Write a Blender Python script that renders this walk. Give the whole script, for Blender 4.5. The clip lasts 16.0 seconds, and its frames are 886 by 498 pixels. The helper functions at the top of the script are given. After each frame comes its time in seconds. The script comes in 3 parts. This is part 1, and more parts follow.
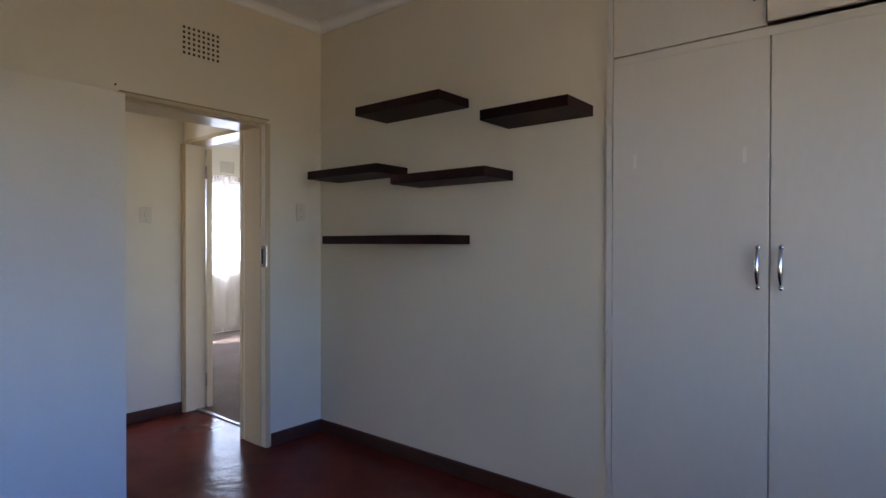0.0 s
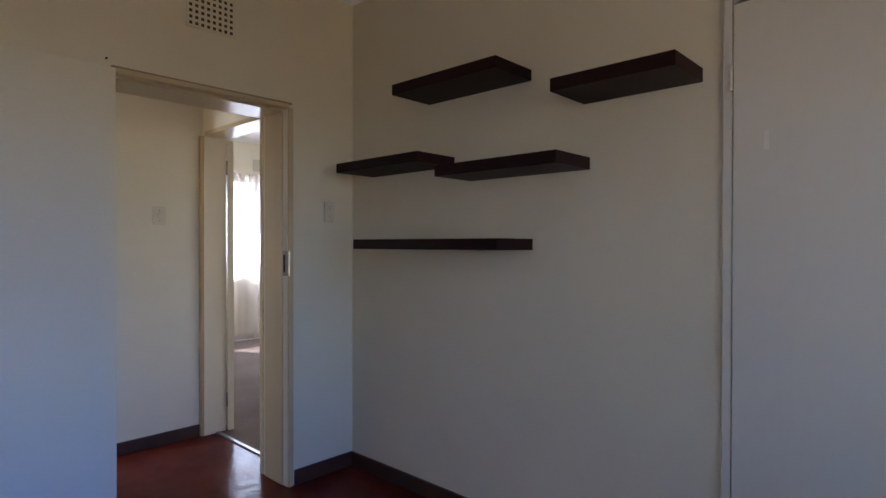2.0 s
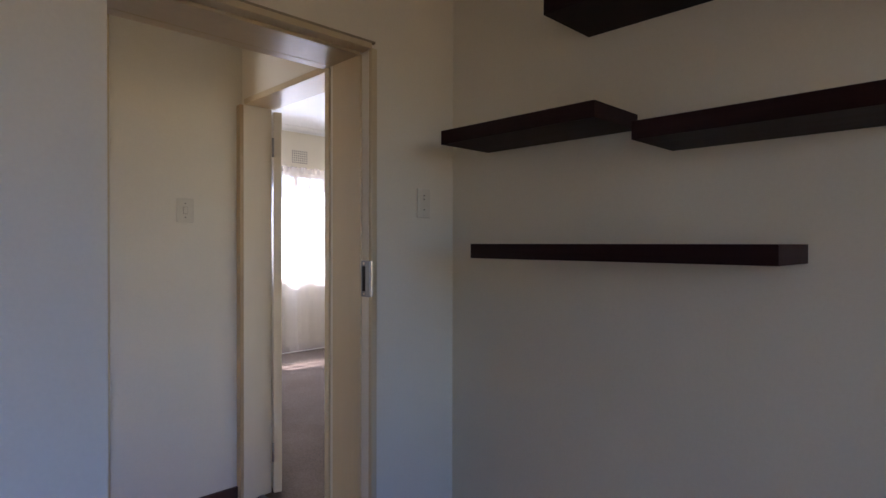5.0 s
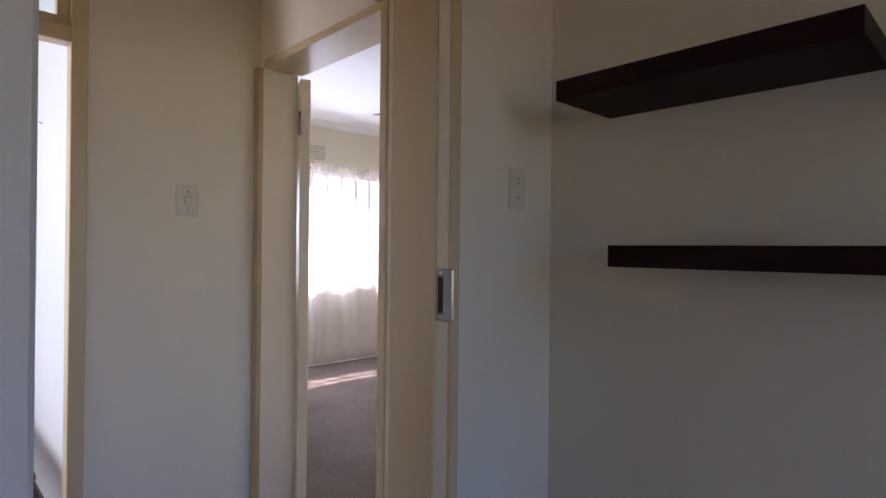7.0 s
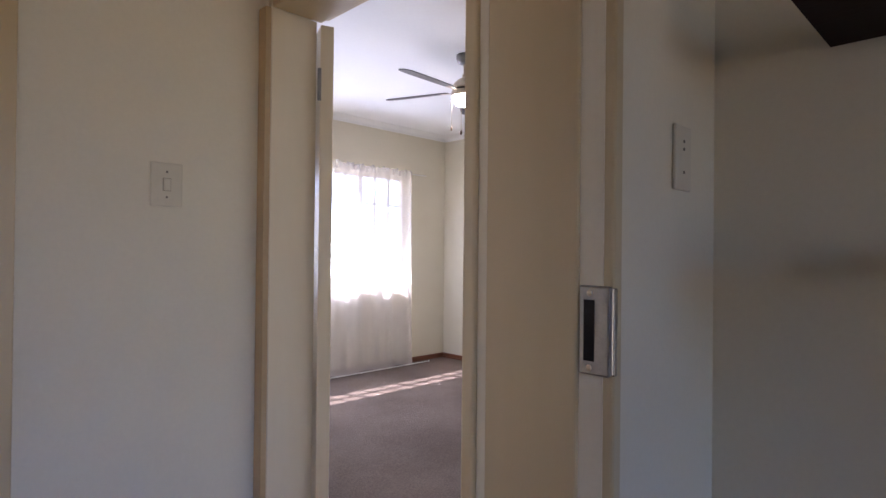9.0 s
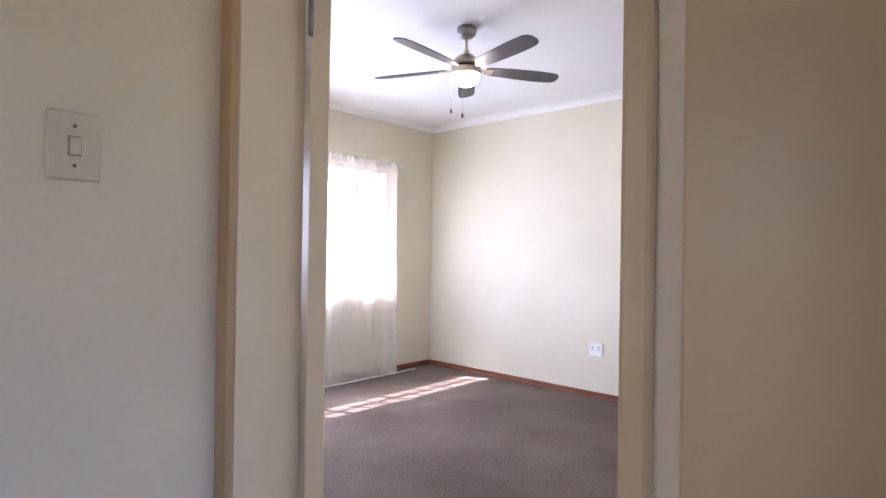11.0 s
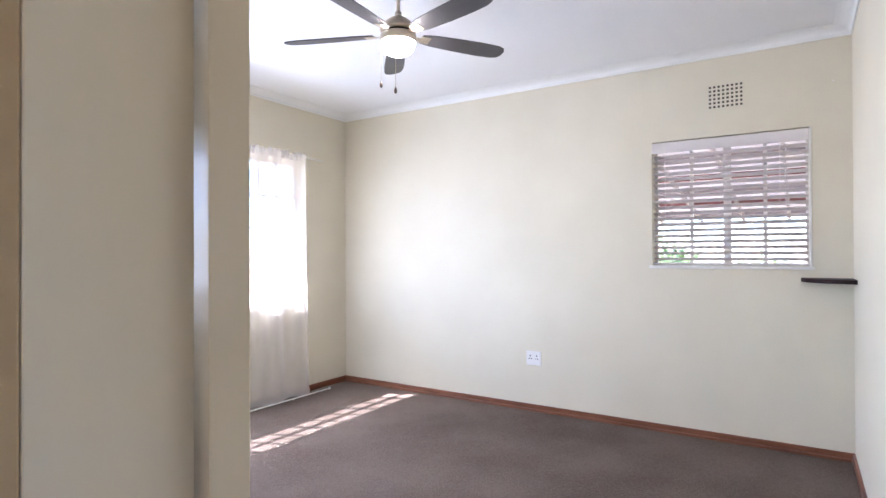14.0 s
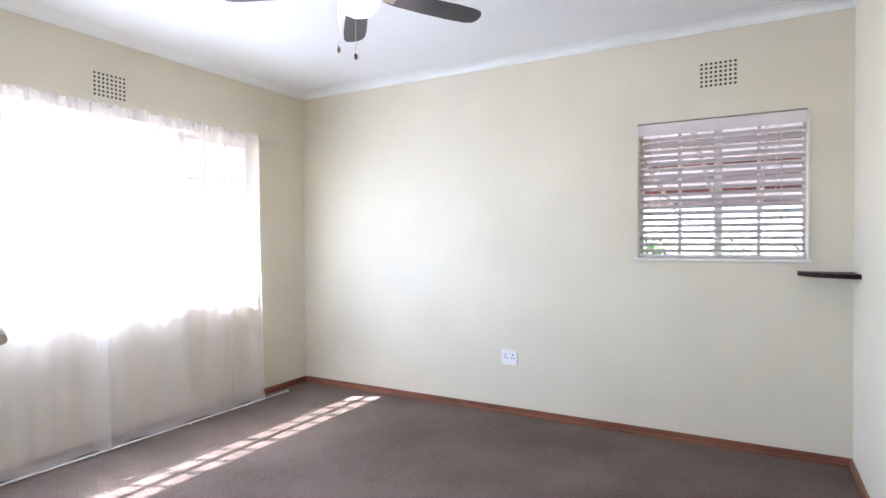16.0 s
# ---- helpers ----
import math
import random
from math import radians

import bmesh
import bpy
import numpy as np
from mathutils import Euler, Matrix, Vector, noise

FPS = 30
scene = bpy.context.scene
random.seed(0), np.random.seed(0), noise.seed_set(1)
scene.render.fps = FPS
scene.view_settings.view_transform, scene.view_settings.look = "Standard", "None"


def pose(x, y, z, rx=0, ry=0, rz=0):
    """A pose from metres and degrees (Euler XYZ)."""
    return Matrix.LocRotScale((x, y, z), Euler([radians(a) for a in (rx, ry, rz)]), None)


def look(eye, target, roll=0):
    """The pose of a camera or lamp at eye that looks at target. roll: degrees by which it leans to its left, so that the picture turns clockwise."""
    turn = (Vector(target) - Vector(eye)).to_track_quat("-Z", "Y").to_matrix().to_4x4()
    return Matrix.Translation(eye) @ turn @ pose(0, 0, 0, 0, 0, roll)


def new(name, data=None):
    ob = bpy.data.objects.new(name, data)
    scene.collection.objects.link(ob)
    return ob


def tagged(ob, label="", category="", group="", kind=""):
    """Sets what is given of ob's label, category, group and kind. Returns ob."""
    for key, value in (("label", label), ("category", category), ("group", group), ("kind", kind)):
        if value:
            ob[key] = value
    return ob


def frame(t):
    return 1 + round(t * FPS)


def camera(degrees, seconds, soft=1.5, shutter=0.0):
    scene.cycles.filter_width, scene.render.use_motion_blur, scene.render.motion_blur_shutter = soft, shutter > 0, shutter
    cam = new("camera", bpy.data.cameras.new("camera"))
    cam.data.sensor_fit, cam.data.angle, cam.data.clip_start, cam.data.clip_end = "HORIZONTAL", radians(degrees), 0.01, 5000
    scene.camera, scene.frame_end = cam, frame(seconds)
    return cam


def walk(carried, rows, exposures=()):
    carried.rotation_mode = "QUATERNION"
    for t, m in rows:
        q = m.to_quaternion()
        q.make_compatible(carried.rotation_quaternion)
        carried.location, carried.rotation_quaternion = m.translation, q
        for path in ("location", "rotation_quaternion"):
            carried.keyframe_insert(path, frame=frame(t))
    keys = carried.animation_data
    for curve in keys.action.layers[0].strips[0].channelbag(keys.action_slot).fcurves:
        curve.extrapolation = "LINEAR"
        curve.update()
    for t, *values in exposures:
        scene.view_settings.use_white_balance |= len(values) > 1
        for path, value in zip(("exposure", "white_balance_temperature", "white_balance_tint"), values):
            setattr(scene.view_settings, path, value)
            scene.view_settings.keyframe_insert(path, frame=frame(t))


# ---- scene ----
cam = camera(77.0, 16.0)
PATH = [
    (0, (-2.465, -3.097, 1.294), (-0.913, -1.836, 1.277), 0.1),
    (0.5, (-2.372, -3.017, 1.302), (-0.838, -1.735, 1.289), 0.2),
    (1, (-2.305, -2.922, 1.302), (-0.782, -1.626, 1.286), 0.1),
    (1.5, (-2.201, -2.79, 1.318), (-0.696, -1.473, 1.299), -0.0),
    (2, (-2.071, -2.67, 1.315), (-0.607, -1.307, 1.301), 0.1),
    (2.5, (-1.973, -2.516, 1.325), (-0.539, -1.121, 1.307), 0.2),
    (3, (-1.894, -2.347, 1.341), (-0.473, -0.939, 1.319), 0.2),
    (3.5, (-1.851, -2.205, 1.34), (-0.43, -0.797, 1.319), 0.1),
    (4, (-1.773, -2.029, 1.34), (-0.365, -0.609, 1.318), 0.0),
    (4.2, (-1.76, -1.946, 1.349), (-0.348, -0.531, 1.321), -0.1),
    (6.3, (-1.496, -1.238, 1.327), (-0.124, 0.217, 1.332), 0.6),
    (6.5, (-1.48, -1.174, 1.333), (-0.101, 0.275, 1.335), 0.5),
    (7, (-1.423, -1.009, 1.329), (-0.04, 0.435, 1.332), 0.6),
    (7.5, (-1.372, -0.83, 1.334), (0.018, 0.609, 1.339), 0.6),
    (8, (-1.326, -0.689, 1.329), (0.072, 0.741, 1.33), 0.6),
    (8.5, (-1.263, -0.554, 1.334), (0.14, 0.871, 1.33), 0.5),
    (9, (-1.191, -0.422, 1.328), (0.213, 1.002, 1.342), 0.6),
    (9.2, (-1.171, -0.369, 1.329), (0.24, 1.048, 1.334), 0.6),
    (11.3, (-0.913, 0.112, 1.331), (0.577, 1.445, 1.348), 0.7),
    (11.5, (-0.897, 0.153, 1.33), (0.611, 1.467, 1.35), 0.5),
    (12, (-0.837, 0.238, 1.335), (0.7, 1.518, 1.352), 0.5),
    (12.5, (-0.754, 0.354, 1.362), (0.821, 1.585, 1.375), 0.1),
    (13, (-0.706, 0.438, 1.35), (0.911, 1.615, 1.366), 0.1),
    (13.5, (-0.656, 0.513, 1.344), (1.001, 1.634, 1.36), 0.0),
    (14, (-0.590, 0.593, 1.349), (1.0945, 1.671, 1.363), -0.2),
    (14.5, (-0.494, 0.664, 1.362), (1.205, 1.719, 1.372), -0.1),
    (15, (-0.416, 0.736, 1.37), (1.311, 1.744, 1.357), -0.2),
    (15.5, (-0.334, 0.775, 1.373), (1.409, 1.756, 1.336), -0.2),
    (16, (-0.257, 0.821, 1.383), (1.489, 1.796, 1.349), -0.3),
]
EXPOSURES = [(0, 2.94, 5900, 20), (3.5, 2.70, 6150, 24), (7.0, 2.70, 6000, 29), (9.0, 2.74, 5950, 30), (11.5, 3.19, 5800, 28), (14, 3.18, 5720, 23), (16, 3.15, 5720, 20)]
walk(cam, [(t, look(eye, target, roll)) for t, eye, target, roll in PATH], EXPOSURES)

# ---- light ----
SUN_WAY = Vector((-0.35, 0.74, 0.92)).normalized()
world = bpy.data.worlds.new("sky")
world.use_nodes = True
scene.world = world
sky = world.node_tree.nodes.new("ShaderNodeTexSky")
sky.sky_type, sky.sun_disc = "NISHITA", False
sky.sun_elevation, sky.sun_rotation = math.asin(SUN_WAY.z), math.atan2(SUN_WAY.x, SUN_WAY.y)
back = world.node_tree.nodes["Background"]
world.node_tree.links.new(sky.outputs[0], back.inputs[0])
back.inputs[1].default_value = 0.10
sky.ozone_density, sky.dust_density = 4.6, 0.3
sun = new("sun", bpy.data.lights.new("sun", "SUN"))
sun.data.energy, sun.data.angle, sun.data.color = 5.0, radians(0.5), (1.0, 0.965, 0.92)
sun.matrix_world = look(SUN_WAY * 30, (0, 0, 0))


def sky_panel(name, eye, target, w, h, watts, colour, spread=180):
    """An area lamp added in a window's opening as a stand-in for daylight."""
    lamp = new(name, bpy.data.lights.new(name, "AREA"))
    lamp.data.shape, lamp.data.size, lamp.data.size_y = "RECTANGLE", w, h
    lamp.data.energy, lamp.data.color, lamp.data.spread = watts, colour, radians(spread)
    lamp.matrix_world = look(eye, target)


sky_panel("window_daylight", (1.56, 4.775, 1.53), (1.62, 1.6, 0.0), 1.70, 1.15, 14, (0.72, 0.85, 1.0))
# added blue lamp, aimed low to tint the lower north wall
sky_panel("south_blue_fill", (-1.60, -4.06, 1.50), (-1.95, 0, -0.8), 1.50, 1.35, 1.05, (0.02, 0.22, 1.0), 64)
# added pinkish lamp that lifts the lower east wall, out of view
sky_panel("west_fill", (-3.76, -3.25, 1.50), (0, -1.1, -0.2), 0.62, 1.15, 0.32, (1.0, 0.88, 0.84), 95)
# added lamp at an unseen window, brightening the small room's wall
sky_panel("far_room_fill", (-3.06, 1.80, 1.45), (0, 1.80, 1.45), 0.62, 1.6, 5.5, (0.88, 0.95, 1.0))


# ---- materials ----
def nodes_of(name):
    m = bpy.data.materials.new(name)
    m.use_nodes = True
    t = m.node_tree
    return m, t.nodes, t.links, t.nodes["Principled BSDF"]


def surface(name, a, b, rough, scale, bump=0.0, bump_scale=60.0, metal=0.0, stretch=(1, 1, 1), spec=0.5, coat=0.0, rough_var=0.08):
    """Two tones mixed by noise at two sizes, with a fine relief."""
    m, n, l, p = nodes_of(name)
    tc = n.new("ShaderNodeTexCoord")
    mp = n.new("ShaderNodeMapping")
    mp.inputs["Scale"].default_value = stretch
    l.new(tc.outputs["Object"], mp.inputs[0])
    big, fine = n.new("ShaderNodeTexNoise"), n.new("ShaderNodeTexNoise")
    for tex, s, d in ((big, scale, 4), (fine, bump_scale, 6)):
        tex.inputs["Scale"].default_value, tex.inputs["Detail"].default_value = s, d
        l.new(mp.outputs[0], tex.inputs["Vector"])
    add = n.new("ShaderNodeMath")
    add.operation = "MULTIPLY_ADD"
    add.inputs[1].default_value, add.inputs[2].default_value = 0.35, -0.17
    l.new(fine.outputs[0], add.inputs[0])
    tot = n.new("ShaderNodeMath")
    l.new(big.outputs[0], tot.inputs[0])
    l.new(add.outputs[0], tot.inputs[1])
    ramp = n.new("ShaderNodeValToRGB")
    ramp.color_ramp.elements[0].position, ramp.color_ramp.elements[1].position = 0.3, 0.7
    ramp.color_ramp.elements[0].color, ramp.color_ramp.elements[1].color = (*a, 1), (*b, 1)
    l.new(tot.outputs[0], ramp.inputs[0])
    l.new(ramp.outputs[0], p.inputs["Base Color"])
    rr = n.new("ShaderNodeMapRange")
    rr.inputs["To Min"].default_value, rr.inputs["To Max"].default_value = max(0.02, rough - rough_var), min(1, rough + rough_var)
    l.new(big.outputs[0], rr.inputs[0])
    l.new(rr.outputs[0], p.inputs["Roughness"])
    p.inputs["Metallic"].default_value = metal
    p.inputs["Specular IOR Level"].default_value = spec
    p.inputs["Coat Weight"].default_value = coat
    p.inputs["Coat Roughness"].default_value = 0.12
    if bump:
        bp = n.new("ShaderNodeBump")
        bp.inputs["Strength"].default_value, bp.inputs["Distance"].default_value = bump, 0.004
        l.new(fine.outputs[0], bp.inputs["Height"])
        l.new(bp.outputs[0], p.inputs["Normal"])
    return m


WALL = surface("cream_wall_paint", (0.665, 0.612, 0.48), (0.72, 0.667, 0.53), 0.6, 1.3, 0.12, 90)
WHITE_WALL = surface("cool_white_wall_paint", (0.70, 0.73, 0.71), (0.75, 0.78, 0.76), 0.55, 1.3, 0.10, 90)
CEILING = surface("white_ceiling_board", (0.80, 0.80, 0.80), (0.85, 0.85, 0.84), 0.7, 0.8, 0.06, 40)
CORNICE = surface("white_cornice", (0.80, 0.80, 0.78), (0.85, 0.85, 0.83), 0.55, 2, 0.04, 60)
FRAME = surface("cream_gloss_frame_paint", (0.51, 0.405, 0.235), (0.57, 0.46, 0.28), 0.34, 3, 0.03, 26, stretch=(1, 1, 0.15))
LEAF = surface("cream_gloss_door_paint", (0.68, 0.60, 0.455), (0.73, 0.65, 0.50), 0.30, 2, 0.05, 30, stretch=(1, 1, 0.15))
CUPBOARD = surface("grey_white_cupboard_paint", (0.62, 0.595, 0.535), (0.67, 0.645, 0.585), 0.36, 1.4, 0.04, 45, stretch=(1, 1, 0.3))
SHELF = surface("dark_wenge_veneer", (0.014, 0.0055, 0.0052), (0.028, 0.0108, 0.0100), 0.5, 5, 0.08, 70, stretch=(3, 0.25, 3), spec=0.10)
RED_FLOOR = surface("red_polished_floor", (0.075, 0.012, 0.008), (0.14, 0.028, 0.016), 0.20, 2, 0.9, 9, coat=0.0, rough_var=0.08, spec=0.055)
DARK_SKIRT = surface("dark_brown_skirting_paint", (0.040, 0.016, 0.012), (0.065, 0.028, 0.020), 0.4, 5, 0.08, 60)
SKIRT = surface("red_brown_varnished_wood", (0.13, 0.045, 0.022), (0.24, 0.09, 0.045), 0.4, 4, 0.08, 60, stretch=(1, 1, 6))
OCHRE = surface("ochre_bead", (0.39, 0.275, 0.145), (0.45, 0.325, 0.18), 0.4, 3, 0.05, 40)
# flat brown that stands for the shade in narrow gaps
GAP_SHADE = surface("brown_gap_shade", (0.26, 0.215, 0.14), (0.33, 0.275, 0.18), 0.7, 8, 0.05, 60)
SCREW = surface("tarnished_screw", (0.10, 0.085, 0.065), (0.16, 0.14, 0.11), 0.5, 30, 0, 50)
STEEL = surface("brushed_steel", (0.22, 0.215, 0.215), (0.31, 0.305, 0.30), 0.42, 20, 0.05, 200, metal=1.0)
CHROME = surface("chrome", (0.6, 0.6, 0.62), (0.75, 0.75, 0.76), 0.14, 10, 0, 50, metal=1.0)
NICKEL = surface("satin_nickel", (0.50, 0.42, 0.32), (0.62, 0.54, 0.43), 0.32, 10, 0, 50, metal=1.0)
BLADE = surface("dark_grey_fan_blade", (0.045, 0.042, 0.045), (0.075, 0.07, 0.075), 0.45, 6, 0.05, 60)
WHITE = surface("white_plastic", (0.78, 0.77, 0.75), (0.84, 0.83, 0.81), 0.35, 6, 0, 50)
CREAM_PLASTIC = surface("cream_plastic", (0.58, 0.53, 0.41), (0.63, 0.58, 0.46), 0.35, 6, 0, 50)
# near-black: colour of the nails, and painted shade for holes and gaps
DARK = surface("dark_hole_shade_and_nails", (0.012, 0.010, 0.009), (0.02, 0.017, 0.015), 0.8, 8, 0, 50)
# dark tone painted in for the shade inside the vent holes
HOLE_SHADE = surface("vent_hole_shade", (0.045, 0.038, 0.030), (0.07, 0.06, 0.048), 0.8, 8, 0, 50)
BLIND = surface("white_blind_slat", (0.67, 0.625, 0.605), (0.73, 0.68, 0.66), 0.4, 5, 0.05, 40, stretch=(1, 0.2, 1))
WINDOW_PAINT = surface("white_window_paint", (0.72, 0.70, 0.66), (0.80, 0.78, 0.74), 0.4, 5, 0.06, 50)
WOOD_PULL = surface("dark_wood_pull", (0.06, 0.03, 0.018), (0.11, 0.06, 0.035), 0.4, 30, 0, 50)
BENCH = surface("brown_wood", (0.15, 0.05, 0.036), (0.24, 0.09, 0.062), 0.28, 4, 0.06, 50, stretch=(1, 4, 1))
# tint of an added outdoor reflector that warms the passage light
WARM_BOUNCE = surface("warm_bounce_slab", (0.13, 0.082, 0.026), (0.17, 0.11, 0.036), 0.5, 2, 0.1, 30)
GROUND = surface("dry_lawn", (0.26, 0.18, 0.07), (0.33, 0.23, 0.10), 0.95, 0.6, 0.4, 12)
PAVING = surface("pale_paving", (0.26, 0.23, 0.21), (0.34, 0.31, 0.29), 0.9, 1.5, 0.3, 20)
OUTSIDE = surface("outside_plaster", (0.60, 0.55, 0.44), (0.68, 0.63, 0.52), 0.8, 1.0, 0.3, 40)
RED_BEAM = surface("red_painted_steel_beam", (0.16, 0.05, 0.045), (0.22, 0.075, 0.065), 0.5, 3, 0.05, 40)
PURLIN = surface("grey_purlin", (0.30, 0.26, 0.26), (0.40, 0.35, 0.35), 0.6, 3, 0.05, 40)
HEDGE = surface("hedge_green", (0.05, 0.10, 0.025), (0.11, 0.17, 0.05), 0.6, 6, 0.2, 30)
TRUNK = surface("grey_bark", (0.12, 0.09, 0.07), (0.2, 0.16, 0.12), 0.9, 8, 0.5, 30)


def carpet_material():
    m, n, l, p = nodes_of("grey_brown_carpet")
    tc = n.new("ShaderNodeTexCoord")
    spot, big, tuft = n.new("ShaderNodeTexNoise"), n.new("ShaderNodeTexNoise"), n.new("ShaderNodeTexVoronoi")
    spot.inputs["Scale"].default_value, spot.inputs["Detail"].default_value = 130, 3
    big.inputs["Scale"].default_value, big.inputs["Detail"].default_value = 1.6, 6
    tuft.inputs["Scale"].default_value = 160
    for tex in (spot, big, tuft):
        l.new(tc.outputs["Object"], tex.inputs["Vector"])
    mix = n.new("ShaderNodeMath")
    mix.operation = "MULTIPLY_ADD"
    mix.inputs[1].default_value = 0.55
    l.new(spot.outputs[0], mix.inputs[0])
    half = n.new("ShaderNodeMath")
    half.operation = "MULTIPLY"
    half.inputs[1].default_value = 0.45
    l.new(big.outputs[0], half.inputs[0])
    l.new(half.outputs[0], mix.inputs[2])
    ramp = n.new("ShaderNodeValToRGB")
    ramp.color_ramp.elements[0].position, ramp.color_ramp.elements[1].position = 0.36, 0.64
    ramp.color_ramp.elements[0].color, ramp.color_ramp.elements[1].color = (0.090, 0.065, 0.051, 1), (0.180, 0.137, 0.111, 1)
    l.new(mix.outputs[0], ramp.inputs[0])
    l.new(ramp.outputs[0], p.inputs["Base Color"])
    p.inputs["Roughness"].default_value = 0.95
    p.inputs["Specular IOR Level"].default_value = 0.15
    bp = n.new("ShaderNodeBump")
    bp.inputs["Strength"].default_value, bp.inputs["Distance"].default_value = 0.7, 0.006
    l.new(tuft.outputs[0], bp.inputs["Height"])
    l.new(bp.outputs[0], p.inputs["Normal"])
    return m


def sheer_material():
    m, n, l, p = nodes_of("white_sheer_voile")
    n.remove(p)
    clear, glow, dif = n.new("ShaderNodeBsdfTransparent"), n.new("ShaderNodeBsdfTranslucent"), n.new("ShaderNodeBsdfDiffuse")
    weave, tc = n.new("ShaderNodeTexNoise"), n.new("ShaderNodeTexCoord")
    weave.inputs["Scale"].default_value = 9
    l.new(tc.outputs["Object"], weave.inputs["Vector"])
    ramp = n.new("ShaderNodeValToRGB")
    ramp.color_ramp.elements[0].color, ramp.color_ramp.elements[1].color = (0.90, 0.875, 0.88, 1), (0.95, 0.93, 0.935, 1)
    l.new(weave.outputs[0], ramp.inputs[0])
    l.new(ramp.outputs[0], dif.inputs[0])
    l.new(ramp.outputs[0], glow.inputs[0])
    a, b = n.new("ShaderNodeMixShader"), n.new("ShaderNodeMixShader")
    a.inputs[0].default_value = 0.5
    l.new(dif.outputs[0], a.inputs[1])
    l.new(glow.outputs[0], a.inputs[2])
    b.inputs[0].default_value = 0.43
    l.new(clear.outputs[0], b.inputs[1])
    l.new(a.outputs[0], b.inputs[2])
    l.new(b.outputs[0], n["Material Output"].inputs[0])
    return m


def glass_material():
    m, n, l, p = nodes_of("window_glass")
    p.inputs["Base Color"].default_value = (0.95, 0.97, 0.96, 1)
    p.inputs["Roughness"].default_value = 0.02
    p.inputs["Transmission Weight"].default_value = 1.0
    p.inputs["IOR"].default_value = 1.1
    return m


def lamp_material():
    m, n, l, p = nodes_of("lit_opal_glass")
    p.inputs["Base Color"].default_value = (0.9, 0.88, 0.82, 1)
    p.inputs["Emission Color"].default_value = (1.0, 0.92, 0.78, 1)
    p.inputs["Emission Strength"].default_value = 16.0
    return m


def translucent_sheet():
    m, n, l, p = nodes_of("pale_pink_translucent_sheet")
    p.inputs["Base Color"].default_value = (0.56, 0.49, 0.47, 1)
    p.inputs["Roughness"].default_value = 0.5
    glow, mix = n.new("ShaderNodeBsdfTranslucent"), n.new("ShaderNodeMixShader")
    glow.inputs[0].default_value = (0.80, 0.72, 0.68, 1)
    mix.inputs[0].default_value = 0.055
    l.new(p.outputs[0], mix.inputs[1])
    l.new(glow.outputs[0], mix.inputs[2])
    l.new(mix.outputs[0], n["Material Output"].inputs[0])
    return m


SHEET = translucent_sheet()
CARPET, SHEER, GLASS, OPAL = carpet_material(), sheer_material(), glass_material(), lamp_material()


# ---- building blocks ----
def add_box(bm, lo, hi, bevel=0.0):
    made = bmesh.ops.create_cube(bm, size=1)["verts"]
    for v in made:
        v.co = [lo[i] + (v.co[i] + 0.5) * (hi[i] - lo[i]) for i in range(3)]
    if bevel:
        edges = {e for v in made for e in v.link_edges}
        made = bmesh.ops.bevel(bm, geom=list(edges), offset=bevel, segments=2, affect="EDGES", profile=0.5)["verts"]
    return made


def boxes(*rows, bevel=0.0):
    bm = bmesh.new()
    for lo, hi in rows:
        add_box(bm, lo, hi, bevel)
    return bm


def lathe(profile, steps=32):
    """A turned shape round z from (radius, height) pairs."""
    bm = bmesh.new()
    rings = []
    for r, z in profile:
        rings.append([bm.verts.new((r * math.cos(2 * math.pi * i / steps), r * math.sin(2 * math.pi * i / steps), z)) for i in range(steps)] if r > 1e-6 else [bm.verts.new((0, 0, z))])
    for a, b in zip(rings, rings[1:]):
        for i in range(steps):
            j = (i + 1) % steps
            q = [a[i % len(a)], a[j % len(a)], b[j % len(b)], b[i % len(b)]]
            q = list(dict.fromkeys(q))
            if len(q) > 2:
                bm.faces.new(q)
    bmesh.ops.recalc_face_normals(bm, faces=bm.faces)
    for f in bm.faces:
        f.smooth = True
    return bm


def tube(points, radius, sides=10, flat=1.0):
    """A round bar through the points; radius: one number, or one for each point."""
    bm = bmesh.new()
    pts = [Vector(p) for p in points]
    rings = []
    for i, p in enumerate(pts):
        way = (pts[min(i + 1, len(pts) - 1)] - pts[max(i - 1, 0)]).normalized()
        u = way.orthogonal().normalized() if not rings else (last - way * last.dot(way)).normalized()
        last = u
        w = way.cross(u)
        r = radius[i] if isinstance(radius, list) else radius
        rings.append([bm.verts.new(p + r * (flat * u * math.cos(2 * math.pi * k / sides) + w * math.sin(2 * math.pi * k / sides))) for k in range(sides)])
    for a, b in zip(rings, rings[1:]):
        for k in range(sides):
            bm.faces.new((a[k], a[(k + 1) % sides], b[(k + 1) % sides], b[k])).smooth = True
    bm.faces.new(rings[0][::-1])
    bm.faces.new(rings[-1])
    bmesh.ops.recalc_face_normals(bm, faces=bm.faces)
    return bm


def mesh_of(name, bm, material):
    me = bpy.data.meshes.new(name)
    bm.to_mesh(me)
    bm.free()
    me.materials.append(material)
    return me


def part(name, bm, material, parent=None, label=""):
    ob = new(name, mesh_of(name, bm, material))
    ob.parent = parent
    return tagged(ob, label)


def thing(name, where, label, category, group="", kind="", turn=0):
    ob = new(name)
    ob.matrix_world = pose(*where, 0, 0, turn)
    return tagged(ob, label, category, group, kind)


def structure(name, bm, material, label="", category="wall"):
    return tagged(part(name, bm, material), label, category, kind="structure")


